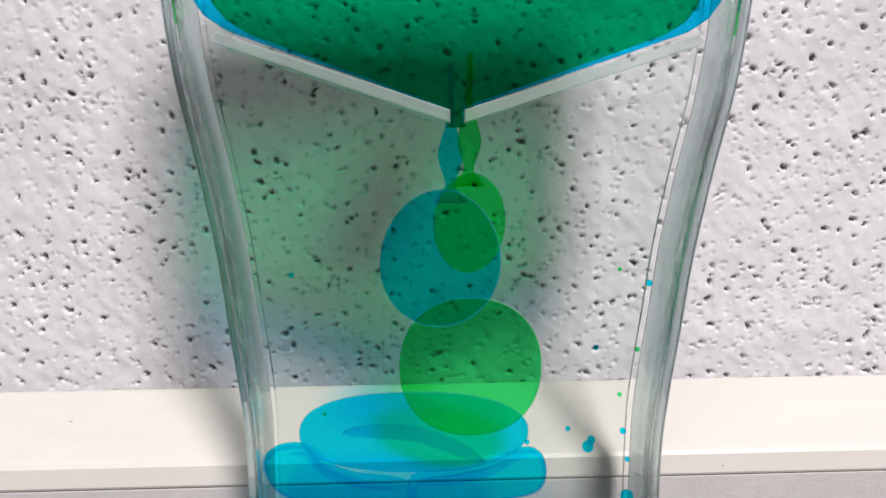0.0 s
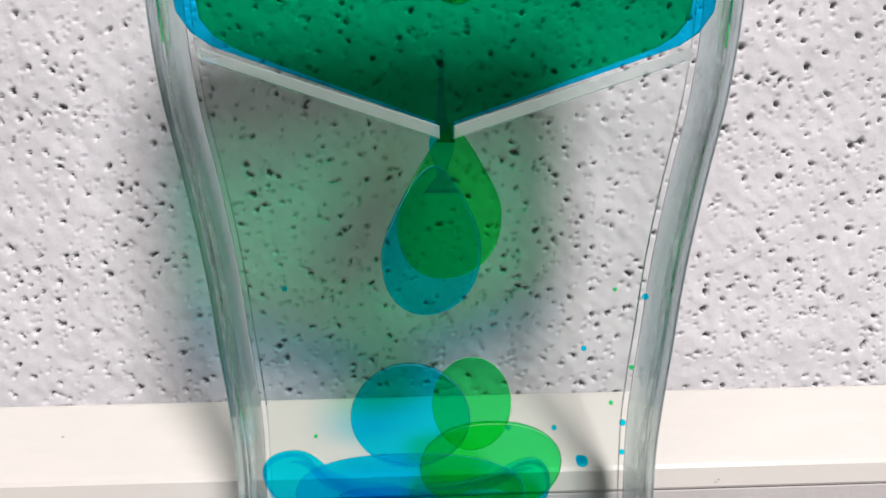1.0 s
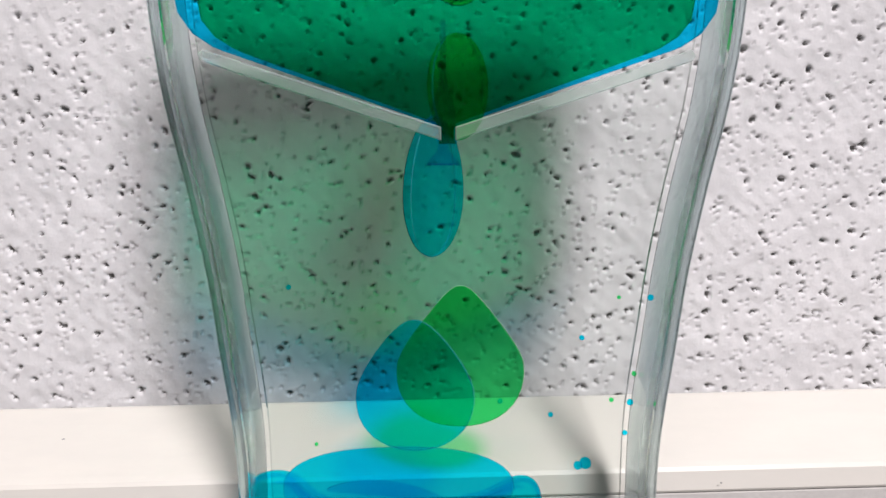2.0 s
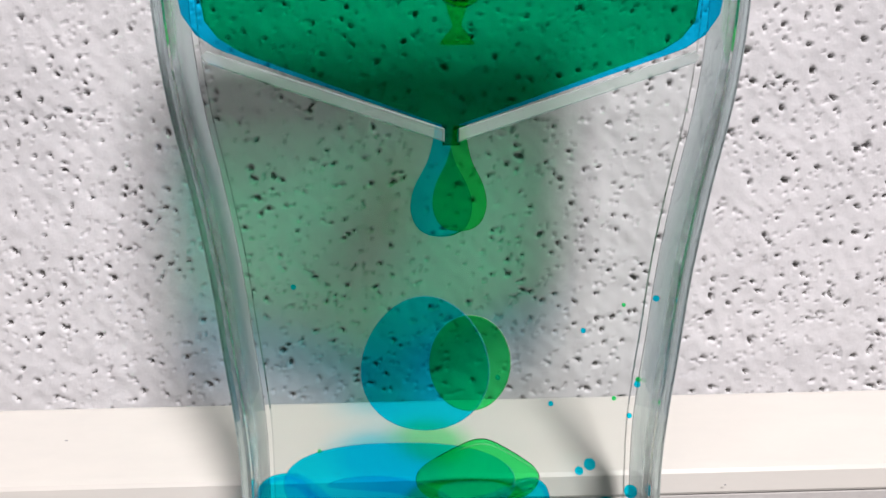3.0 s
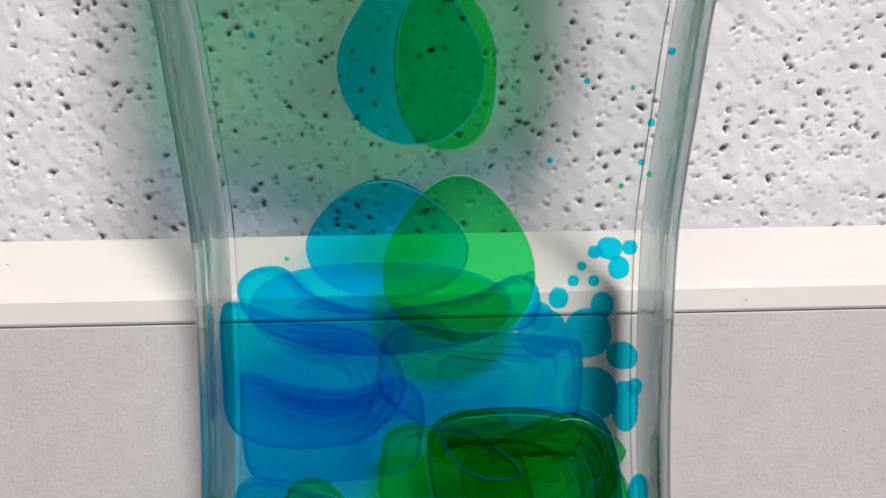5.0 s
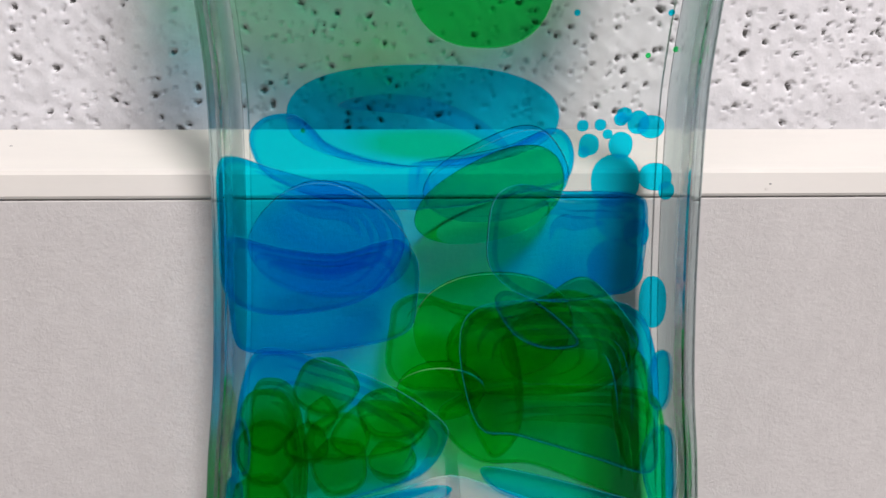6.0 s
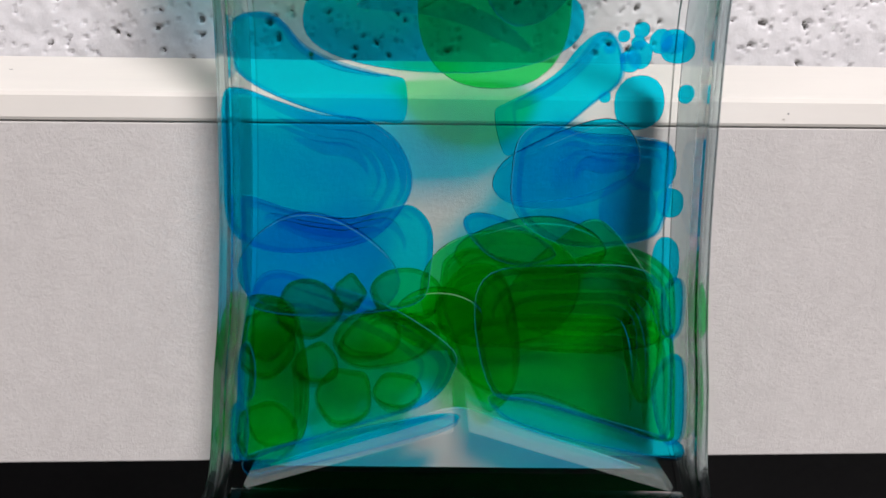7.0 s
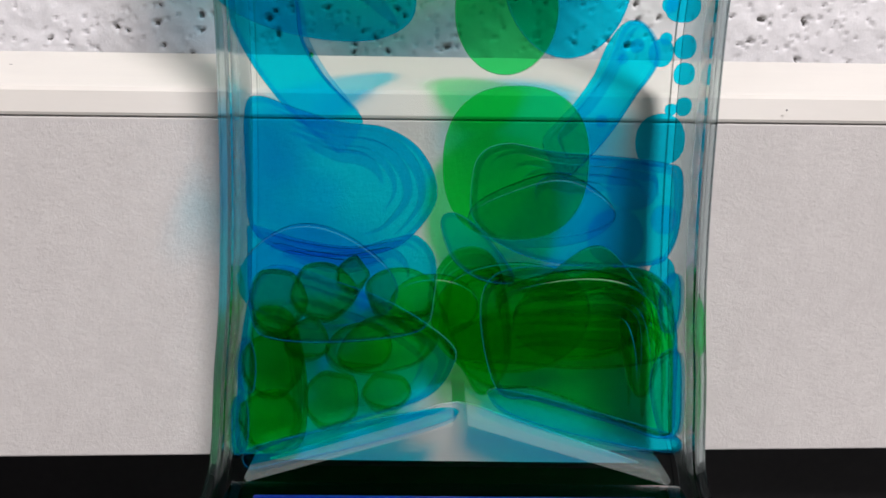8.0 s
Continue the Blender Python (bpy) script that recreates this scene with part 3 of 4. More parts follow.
drop("green_drop", GREEN, "translucent green liquid drop sinking through clear oil", "drop",
     [(0, 0.05, 0.45, 17.2, 0, 0, 58), (3.1, 0.05, 0.45, 17.2, 0, 0, 58), (3.3, 0.07, 0.42, 13.16, 0, 0, 66), (3.5, 0.09, 0.74, 12.45, 0, 0, 43), (4, 0.16, 0.74, 11.2, 0, 0, 0), (4.5, 0.24, 0.74, 10.01, 0, 0, 0), (5, 0.34, 0.74, 8.75, 0, 0, 0), (5.2, 0.37, 0.74, 8.27, 10, 0, 0), (6.3, 0.72, 0.74, 7.41, 58, 0, 30), (6.5, 0.84, 0.74, 6.91, 58, 0, 28), (7, 1, 0.74, 5.95, 62, 0, 0), (7.5, 1.44, 0.74, 5.54, 62, 0, 0), (8, 1.65, 0.74, 5.16, 62, 0, 0)], "green drops", 0, 2.2, 2.4, 0.6, n=2.1, taper=0.28, tail=0.15)
drop("green_drop", GREEN, "translucent green liquid drop sinking through clear oil", "drop",
     [(0, 0.05, 0.45, 17.2, 0, 0, 58), (3.95, 0.05, 0.45, 17.2, 0, 0, 58), (4.1, 0.16, 0.42, 14.77, 0, 0, 70), (4.5, 0.22, 0.42, 12.87, 0, 0, 66), (5, 0.2, 0.74, 11.47, 0, 0, 50), (5.2, 0.23, 0.74, 10.91, 0, 0, 48), (6.3, 0.35, 0.74, 11.02, 0, 0, 0), (6.5, 0.32, 0.74, 10.52, 0, 0, 0), (7, 0.35, 0.74, 9.36, 0, 0, 0), (7.5, 0.56, 0.74, 8.27, 0, 0, 0), (8, 0.74, 0.74, 7.15, 0, 0, 0)], "green drops", 0, 2.1, 2.2, 0.6, n=2.4)
drop("green_drop", GREEN, "translucent green liquid drop sinking through clear oil", "drop",
     [(0, 0.05, 0.45, 17.2, 0, 0, 58), (5.6, 0.2, 0.74, 17.2, 0, 0, 0), (6.2, 0.2, 0.74, 13.2, 0, 0, 0), (6.8, 0.4, 0.74, 11.9, 0, 0, 0), (7.5, 0.43, 0.74, 10.61, 0, 0, 0), (8, 0.52, 0.74, 9.24, 0, 0, 0)], "green drops", 0, 1.42, 1.7, 0.6)
# ---- liquid threads at the spouts ----
piece("liquid_thread", neck(1.95, 0.11, 0.07, 0.26, 0.3), BLUE, "blue thread of liquid hanging from the spout", "liquid thread",
      [(0, -0.09, 0.1, 14.9, 0, 0, 0), (0.15, -0.09, 0.1, 15, 0, 0, 0), (0.3, 0.03, 0.1, 19, 0, 0, 0), (0.5, 0.03, 0.1, 19, 0, 0, 0), (0.8, -0.07, 0.1, 15.6, 0, 0, 0), (1, -0.07, 0.1, 15.28, 0, 0, 0), (1.2, -0.09, 0.1, 14.9, 0, 0, 0), (1.4, 0.03, 0.1, 19, 0, 0, 0), (1.7, 0.03, 0.1, 19, 0, 0, 0), (2, -0.07, 0.1, 15.7, 0, 0, 0), (2.3, -0.09, 0.1, 15, 0, 0, 0), (2.55, 0.03, 0.1, 19, 0, 0, 0), (2.9, 0.03, 0.1, 19, 0, 0, 0), (3.3, -0.07, 0.1, 15.6, 0, 0, 0), (3.5, -0.05, 0.1, 15.35, 0, 0, 0), (3.75, -0.07, 0.1, 14.9, 0, 0, 0), (3.95, 0.03, 0.1, 19, 0, 0, 0), (4.2, 0.03, 0.1, 19, 0, 0, 0), (4.5, -0.02, 0.1, 15.5, 0, 0, 0), (4.8, -0.07, 0.1, 15, 0, 0, 0), (5, 0.03, 0.1, 19, 0, 0, 0), (8, 0.03, 0.1, 19, 0, 0, 0)], "")
piece("liquid_thread", neck(1.95, 0.11, 0.07, 0.26, 0.3), GREEN, "green thread of liquid hanging from the spout", "liquid thread",
      [(0, 0.22, 0.74, 15.1, 0, 0, 0), (0.2, 0.22, 0.74, 15, 0, 0, 0), (0.4, 0.06, 0.74, 19, 0, 0, 0), (1.06, 0.06, 0.74, 19, 0, 0, 0), (1.25, 0.06, 0.74, 15.5, 0, 0, 0), (1.5, 0.12, 0.74, 14.9, 0, 0, 0), (1.75, 0.12, 0.74, 14.5, 0, 0, 0), (1.95, 0.06, 0.74, 19, 0, 0, 0), (2.8, 0.06, 0.74, 19, 0, 0, 0), (3.2, 0.16, 0.74, 15.7, 0, 0, 0), (3.5, 0.18, 0.74, 15.35, 0, 0, 0), (3.8, 0.18, 0.74, 14.9, 0, 0, 0), (4, 0.18, 0.74, 14.35, 0, 0, 0), (4.2, 0.06, 0.74, 19, 0, 0, 0), (4.5, 0.06, 0.74, 15.5, 0, 0, 0), (4.85, 0.06, 0.74, 15.3, 0, 0, 0), (5.05, 0.06, 0.74, 19, 0, 0, 0), (8, 0.06, 0.74, 19, 0, 0, 0)], "")
piece("hanging_drop", pendant(1.62, 0.9, 0.4), BLUE, "blue liquid drop swelling at the funnel spout", "drop",
      [(0, 0.05, 0.1, 18.6, 0, 0, 0), (0.12, 0.05, 0.1, 18.6, 0, 0, 0), (0.3, -0.09, 0.1, 14.8, 0, 0, 0), (0.5, -0.13, 0.1, 14.34, 0, 0, 0), (0.62, -0.12, 0.1, 14.23, 0, 0, 0), (0.82, 0.05, 0.1, 18.6, 0, 0, 0), (1.3, 0.05, 0.1, 18.6, 0, 0, 0), (1.45, -0.1, 0.1, 14.96, 0, 0, 0), (1.5, -0.11, 0.1, 14.83, 0, 0, 0), (1.7, -0.14, 0.1, 14.42, 0, 0, 0), (1.85, -0.15, 0.1, 14.3, 0, 0, 0), (2.05, 0.05, 0.1, 18.6, 0, 0, 0), (2.62, 0.05, 0.1, 18.6, 0, 0, 0), (2.8, -0.14, 0.1, 14.69, 0, 0, 0), (3, -0.15, 0.1, 14.28, 0, 0, 0), (3.12, -0.16, 0.1, 14.1, 0, 0, 0), (3.32, 0.05, 0.1, 18.6, 0, 0, 0), (3.82, 0.05, 0.1, 18.6, 0, 0, 0), (4, -0.13, 0.1, 14.76, 0, 0, 0), (4.12, -0.12, 0.1, 14.47, 0, 0, 0), (4.3, 0.05, 0.1, 18.6, 0, 0, 0), (8, 0.05, 0.1, 18.6, 0, 0, 0)], "")
piece("hanging_drop", pendant(1.62, 0.84, 0.4), GREEN, "green liquid drop swelling at the funnel spout", "drop",
      [(0, 0.05, 0.74, 18.6, 0, 0, 0), (0.32, 0.05, 0.74, 18.6, 0, 0, 0), (0.5, 0.09, 0.74, 14.84, 0, 0, 0), (0.62, 0.1, 0.74, 14.7, 0, 0, 0), (0.8, 0.05, 0.74, 18.6, 0, 0, 0), (2.62, 0.05, 0.74, 18.6, 0, 0, 0), (2.8, 0.11, 0.74, 14.76, 0, 0, 0), (3, 0.14, 0.74, 14.28, 0, 0, 0), (3.12, 0.13, 0.74, 14.1, 0, 0, 0), (3.32, 0.05, 0.74, 18.6, 0, 0, 0), (8, 0.05, 0.74, 18.6, 0, 0, 0)], "")
# ---- the blue pile ----
drop("liquid_lobe", BLUE, "translucent blue oval pool near the top of the pile", "liquid pool",
     [(0, -0.65, 0.1, 9.24, 0, 0, 0), (0.5, -0.78, 0.1, 8.79, 0, 0, 0), (1, -0.58, 0.1, 8.5, 0, 0, 0), (1.25, -0.63, 0.1, 8.72, 0, 0, 0), (1.5, -0.7, 0.1, 9.02, 0, 0, 0), (1.7, -0.75, 0.1, 8.87, 0, 0, 0), (2.3, -0.79, 0.1, 8.59, 0, 0, 0), (2.8, -0.81, 0.1, 8.86, 0, 0, 0), (3, -0.82, 0.1, 8.75, 0, 0, 0), (3.5, -0.85, 0.1, 8.43, 0, 0, 0), (4, -0.73, 0.1, 8.84, 0, 0, 0), (4.5, -0.74, 0.1, 8.46, 0, 0, 0), (5, -0.77, 0.1, 8.22, 0, 0, 0), (5.2, -0.69, 0.1, 8.21, 0, 0, 0), (6.3, -0.43, 0.1, 9.12, 0, 0, 0), (6.5, -0.4, 0.1, 9.01, 0, 0, 0), (7, -0.36, 0.1, 9.09, 0, 0, 0), (7.5, -1.89, 0.1, 8.93, 0, 0, 50), (8, -1.87, 0.1, 9.41, 0, 0, 52)], "blue pile", 1, 3.6, 1.32, 0.5, 2.3, 0.03, 3)
lobe(BLUE, "translucent blue saucer of liquid sagging to a tip", [(-1.18, 0.29), (-1.04, 0.54), (-0.75, 0.63), (-0.50, 0.57), (-0.18, 0.25), (0.33, 0.05), (0.89, -0.04), (1.16, -0.09), (1.18, -0.58), (0.89, -0.63), (0.33, -0.61), (-0.41, -0.43), (-0.99, -0.14)],
     [(0, -1.84, 0.1, 8.44, 0, 0, 0), (0.5, -1.73, 0.1, 8.72, 0, 0, 0), (1, -1.7, 0.1, 8.59, 0, 0, 0), (1.5, -1.98, 0.1, 8.35, 0, 0, 0), (3, -1.86, 0.1, 8.28, 0, 0, 0), (3.5, -1.72, 0.1, 8.37, 0, 0, 0), (4, -1.76, 0.1, 7.97, 0, 0, 0), (4.5, -1.71, 0.1, 8.6, 0, 0, 0), (5, -1.53, 0.1, 8.2, 0, 0, 0), (6.5, -1.67, 0.1, 8.42, 0, 0, 0), (7, -1.99, 0.1, 8.46, 0, 3, 0), (7.5, -2.12, 0.1, 8.08, 0, 16, 15), (8, -2.21, 0.1, 8.48, 0, 38, 25)], "blue pile", 1, 0.5, seam=7)
lobe(BLUE, "translucent blue saucer of liquid rising to a tip", [(-1.10, -0.47), (-1.09, 0.02), (-0.87, 0.09), (-0.35, 0.14), (0.24, 0.29), (0.75, 0.54), (1.01, 0.45), (1.10, 0.13), (0.96, -0.17), (0.41, -0.31), (-0.26, -0.48), (-0.93, -0.54)],
     [(0, 0.37, 0.1, 8.43, 0, 0, 0), (0.5, 0.5, 0.1, 8.65, 0, 0, 0), (1, 0.54, 0.1, 8.52, 0, 0, 0), (1.5, 0.35, 0.1, 8.28, 0, 0, 0), (3, 0.46, 0.1, 8.26, 0, 0, 0), (3.5, 0.41, 0.1, 8.3, 0, 0, 0), (4, 0.25, 0.1, 7.94, 0, 0, 0), (4.5, 0.13, 0.1, 8.53, 0, 0, 0), (5, 0.34, 0.1, 8.15, 0, 0, 0), (6.5, 0.57, 0.1, 8.3, 0, 0, 0), (7, 1.21, 0.1, 8.24, 0, -18, 30), (7.5, 1.34, 0.1, 7.9, 0, -15, 35), (8, 1.75, 0.1, 8.13, 0, -38, 25)], "blue pile", 1, 0.5, seam=0)
lobe(BLUE, "translucent blue lobe with dark folds pressed on the wall", [(-1.25, 0.92), (-1.06, 1.07), (-0.62, 0.93), (-0.03, 0.76), (0.57, 0.70), (1.02, 0.45), (1.27, 0.01), (1.22, -0.42), (0.73, -0.93), (-0.05, -1.07), (-0.81, -1.00), (-1.23, -0.66), (-1.27, 0.11)],
     [(0, -2.18, 0.1, 6.96, 0, 0, 0), (4, -2.18, 0.1, 6.96, 0, 0, 0), (5, -1.71, 0.1, 7.27, 0, 0, 0), (5.2, -1.96, 0.1, 6.94, 0, 0, 0), (6.3, -1.89, 0.1, 7.44, 0, 0, 30), (6.5, -1.91, 0.1, 7.09, 0, 0, 30), (7, -1.93, 0.1, 7.11, 0, 0, 25), (7.5, -1.79, 0.1, 7.03, 0, 0, 10), (8, -1.68, 0.1, 6.96, 0, 0, 0)], "blue pile", 4, 0.5)
lobe(BLUE, "translucent blue lobe low in the pile", [(-1.28, 0.60), (-1.21, 0.82), (-0.61, 0.65), (0.15, 0.55), (0.68, 0.67), (1.02, 0.72), (1.28, 0.41), (1.27, -0.15), (1.08, -0.64), (-0.02, -0.82), (-0.96, -0.79), (-1.26, -0.51)],
     [(0, -1.46, 0.1, 6.52, 0, 0, 0), (5, -1.46, 0.1, 6.52, 0, 0, 0), (5.2, -1.7, 0.1, 6.2, 0, 0, 0), (6.3, -1.8, 0.1, 6.62, 0, 0, 15), (6.5, -1.82, 0.1, 6.25, 0, 0, 15), (7, -1.74, 0.1, 5.96, 0, 0, 0), (7.5, -1.7, 0.1, 5.61, 0, 0, 0), (8, -1.68, 0.1, 5.49, 0, 0, 0)], "blue pile", 3, 0.5)
lobe(BLUE, "broad translucent blue lobe sinking beside the green pile", [(-1.44, 0.24), (-1.34, 0.66), (-0.97, 0.82), (-0.36, 0.72), (0.25, 0.69), (0.71, 0.66), (1.18, 0.60), (1.40, 0.49), (1.44, -0.09), (1.36, -0.57), (1.07, -0.81), (-0.12, -0.82), (-0.91, -0.61), (-1.39, -0.22)],
     [(0, 0.25, 0.1, 6.92, 0, 0, 0), (4, 0.25, 0.1, 6.92, 0, 0, 0), (5, 0.62, 0.1, 7.19, 0, 0, 0), (5.2, 0.42, 0.1, 6.86, 0, 0, 0), (6.3, 1.84, 0.1, 7.37, 0, 0, 40), (6.5, 1.83, 0.1, 7.05, 0, 0, 40), (7, 1.74, 0.1, 6.99, 0, 0, 32), (7.5, 1.4, 0.1, 6.79, 0, 0, 0), (8, 1.51, 0.1, 6.66, 0, 0, 0)], "blue pile", 4, 0.5)
lobe(BLUE, "translucent blue lobe over the lower funnel", [(-1.36, 0.83), (-1.01, 1.40), (-0.09, 1.17), (0.70, 0.86), (1.42, 0.37), (1.55, 0.04), (1.19, -0.48), (0.22, -0.84), (-0.92, -1.21), (-1.54, -1.40), (-1.55, -0.52)],
     [(0, -1.64, 0.1, 4.36, 0, 0, 0), (8, -1.64, 0.1, 4.36, 0, 0, 0)], "blue pile", 2, 0.5)
lobe(BLUE, "thin blue strip of liquid on the funnel plate", [(-1.46, -0.19), (-0.48, 0.09), (0.66, 0.36), (1.47, 0.49), (1.44, 0.31), (0.25, -0.08), (-0.98, -0.39), (-1.47, -0.49)],
     [(0, -1.59, 0.1, 3.2, 0, 0, 0), (8, -1.59, 0.1, 3.2, 0, 0, 0)], "blue pile", 0, 0.3)
lobe(BLUE, "thin blue strip of liquid on the funnel plate", [(-1.39, 0.47), (-0.64, 0.35), (0.88, -0.07), (1.39, -0.24), (1.37, -0.47), (0.57, -0.37), (-0.70, -0.05), (-1.28, 0.21)],
     [(0, 1.82, 0.1, 3.51, 0, 0, 0), (8, 1.82, 0.1, 3.51, 0, 0, 0)], "blue pile", 0, 0.3)
lobe(BLUE, "small blue tongue of liquid between the lobes", [(-0.58, 0.31), (-0.40, 0.41), (-0.01, 0.25), (0.46, -0.13), (0.58, -0.36), (0.16, -0.41), (-0.23, -0.26), (-0.46, 0.01)],
     [(0, 0.62, 0.1, 6.11, 0, 0, 0), (5, 0.62, 0.1, 6.11, 0, 0, 0), (6.3, 1.31, 0.1, 6.19, 0, 0, 0), (6.5, 1.37, 0.1, 5.83, 0, 0, 0), (7, 0.59, 0.1, 6.27, 0, -10, 0), (7.5, 0.12, 0.1, 6.56, 0, 0, 0), (8, 0.18, 0.1, 6.04, 0, 12, 0)], "blue pile", 0, 0.4)
lobe(BLUE, "narrow blue lobe against the side wall", [(-0.14, 0.14), (-0.03, 0.42), (0.11, 0.37), (0.14, -0.18), (0.04, -0.42), (-0.10, -0.31)],
     [(0, 2.9, 0.1, 5.3, 0, 0, 0), (8, 2.9, 0.1, 5.3, 0, 0, 0)], "blue pile", 0, 0.35)
lobe(BLUE, "narrow blue lobe against the side wall", [(-0.24, 0.14), (-0.11, 0.58), (0.13, 0.65), (0.22, 0.15), (0.24, -0.55), (-0.00, -0.65)],
     [(0, 2.96, 0.1, 3.95, 0, 0, 0), (8, 2.96, 0.1, 3.95, 0, 0, 0)], "blue pile", 0, 0.35)
lobe(BLUE, "narrow blue lobe against the side wall", [(-0.06, 0.29), (0.04, 0.39), (0.12, 0.04), (0.07, -0.39), (-0.07, -0.39), (-0.12, -0.05)],
     [(0, -3.03, 0.1, 4.32, 0, 0, 0), (8, -3.03, 0.1, 4.32, 0, 0, 0)], "blue pile", 0, 0.35)
lobe(BLUE, "narrow blue lobe against the side wall", [(-0.11, 0.26), (0.03, 0.45), (0.11, 0.17), (0.06, -0.36), (-0.11, -0.45)],
     [(0, -3.15, 0.1, 3.41, 0, 0, 0), (8, -3.15, 0.1, 3.41, 0, 0, 0)], "blue pile", 0, 0.35)
lobe(BLUE, "broad blue lobe of liquid behind the funnel side", [(-1.43, 0.53), (-1.22, 1.15), (-0.28, 1.28), (0.91, 1.22), (1.32, 0.57), (1.43, -0.62), (1.37, -1.28), (0.52, -1.05), (-0.57, -0.71), (-1.15, -0.57)],
     [(0, 1.34, 0.1, 4.7, 0, 0, 0), (4.5, 1.34, 0.1, 4.7, 0, 0, 0), (5, 1.28, 0.1, 5.5, 0, 0, 0), (5.2, 1.1, 0.1, 5.24, 0, 0, 0), (6.3, 1.59, 0.1, 5.13, 0, 0, 0), (6.5, 1.57, 0.1, 4.78, 0, 0, 0), (8, 1.68, 0.1, 4.54, 0, 0, 0)], "blue pile", 3, 0.5)
# ---- the green pile ----
lobe(GREEN, "broad translucent green lobe with a waved top", [(-1.78, 0.27), (-1.70, 0.60), (-1.33, 0.76), (-0.84, 0.61), (-0.18, 0.54), (0.48, 0.71), (0.88, 0.82), (1.39, 0.64), (1.75, 0.23), (1.83, -0.37), (1.30, -0.72), (0.29, -0.82), (-0.80, -0.74), (-1.47, -0.71), (-1.83, -0.41)],
     [(0, 1.09, 0.74, 6.12, 0, 0, 0), (4.5, 1.09, 0.74, 6.12, 0, 0, 0), (5, 0.93, 0.74, 5.53, 0, 0, 0), (5.2, 0.66, 0.74, 5.46, 0, 0, 0), (6.5, 1.15, 0.74, 5.73, 0, 0, 0), (7, 1.46, 0.74, 5.23, 0, 0, 0), (7.5, 1.46, 0.74, 5.24, 0, 0, 0), (8, 1.53, 0.74, 4.89, 0, 0, 0)], "green pile", 3, 0.5)
lobe(GREEN, "translucent green lobe over the lower funnel", [(-1.74, 0.70), (-0.90, 0.98), (0.36, 1.00), (1.31, 0.92), (1.64, 0.48), (1.74, -0.62), (1.64, -1.00), (0.73, -0.68), (-0.42, -0.23), (-1.20, -0.19), (-1.73, 0.26)],
     [(0, 1.61, 0.74, 3.98, 0, 0, 0), (7, 1.61, 0.74, 3.98, 0, 0, 0), (8, 1.61, 0.74, 3.98, 0, 0, 0)], "green pile", 3, 0.5)
lobe(GREEN, "bright translucent green tongue above the spout", [(-0.58, 0.60), (-0.38, 1.03), (0.03, 1.16), (0.37, 0.87), (0.58, -0.08), (0.52, -0.79), (0.19, -1.16), (-0.08, -0.80), (-0.35, -0.09)],
     [(0, 0.94, 0.74, 4.87, 0, 0, 0), (5, 0.94, 0.74, 4.87, 0, 0, 0), (6.3, 0.37, 0.74, 4.99, 0, 0, 0), (6.5, 0.35, 0.74, 4.63, 0, 0, 0), (7, 0.3, 0.74, 4.6, 0, 0, 0), (7.5, 0.23, 0.74, 4.87, 0, 0, 0), (8, 0.18, 0.74, 4.78, 0, 0, 0)], "green pile", 1, 0.4)
lobe(GREEN, "narrow green lobe against the side wall", [(-0.28, 0.32), (-0.11, 0.85), (0.09, 0.94), (0.28, 0.24), (0.24, -0.76), (0.03, -0.94), (-0.18, -0.39)],
     [(0, 2.71, 0.74, 4.58, 0, 0, 0), (8, 2.71, 0.74, 4.58, 0, 0, 0)], "green pile", 1, 0.4)
lobe(GREEN, "broad green lobe of liquid low against the side wall", [(-0.31, 1.01), (-0.06, 1.19), (0.27, 1.02), (0.43, 0.31), (0.46, -0.43), (0.32, -1.09), (-0.21, -1.19), (-0.46, -0.81), (-0.38, 0.11)],
     [(0, -2.67, 0.74, 3.9, 0, 0, 0), (6.5, -2.67, 0.74, 3.9, 0, 0, 0), (7, -2.74, 0.74, 4.02, 0, 0, 0), (8, -2.76, 0.74, 3.81, 0, 0, 0)], "green pile", 2, 0.4)
lobe(GREEN, "broad green lobe of liquid over the funnel plate", [(-0.66, 0.09), (-0.23, 0.45), (0.44, 0.37), (0.74, 0.11), (0.45, -0.26), (-0.32, -0.45), (-0.74, -0.27)],
     [(0, -1.08, 0.74, 4.27, 0, 0, 0), (6.5, -1.08, 0.74, 4.27, 0, 0, 0), (7, -1.06, 0.74, 4.58, 0, 0, 0), (8, -1.07, 0.74, 4.4, 0, 0, 0)], "green pile", 2, 0.4)
lobe(GREEN, "small translucent green liquid lobe at the pile's foot", [(0.41, 0.06), (0.26, -0.29), (0.02, -0.50), (-0.29, -0.38), (-0.41, -0.15), (-0.41, 0.21), (-0.26, 0.48), (0.04, 0.50), (0.25, 0.41)],
     [(0, -2.76, 0.74, 4.39, 0, 0, 0), (6.5, -2.76, 0.74, 4.39, 0, 0, 0), (7, -2.86, 0.74, 4.73, 0, 0, 0), (8, -2.68, 0.74, 5.04, 0, 0, 0)], "green pile", 1, 0.4)
lobe(GREEN, "small translucent green liquid lobe at the pile's foot", [(0.49, 0.01), (0.30, -0.29), (0.05, -0.44), (-0.28, -0.35), (-0.49, -0.14), (-0.42, 0.16), (-0.26, 0.40), (0.06, 0.44), (0.31, 0.30)],
     [(0, -1.89, 0.74, 4.96, 0, 0, 0), (6.5, -1.89, 0.74, 4.96, 0, 0, 0), (7, -2.24, 0.74, 5.04, 0, 0, 0), (7.5, -2.17, 0.74, 5.44, 0, 0, 0), (8, -2.02, 0.74, 5.22, 0, 0, 0)], "green pile", 1, 0.4)
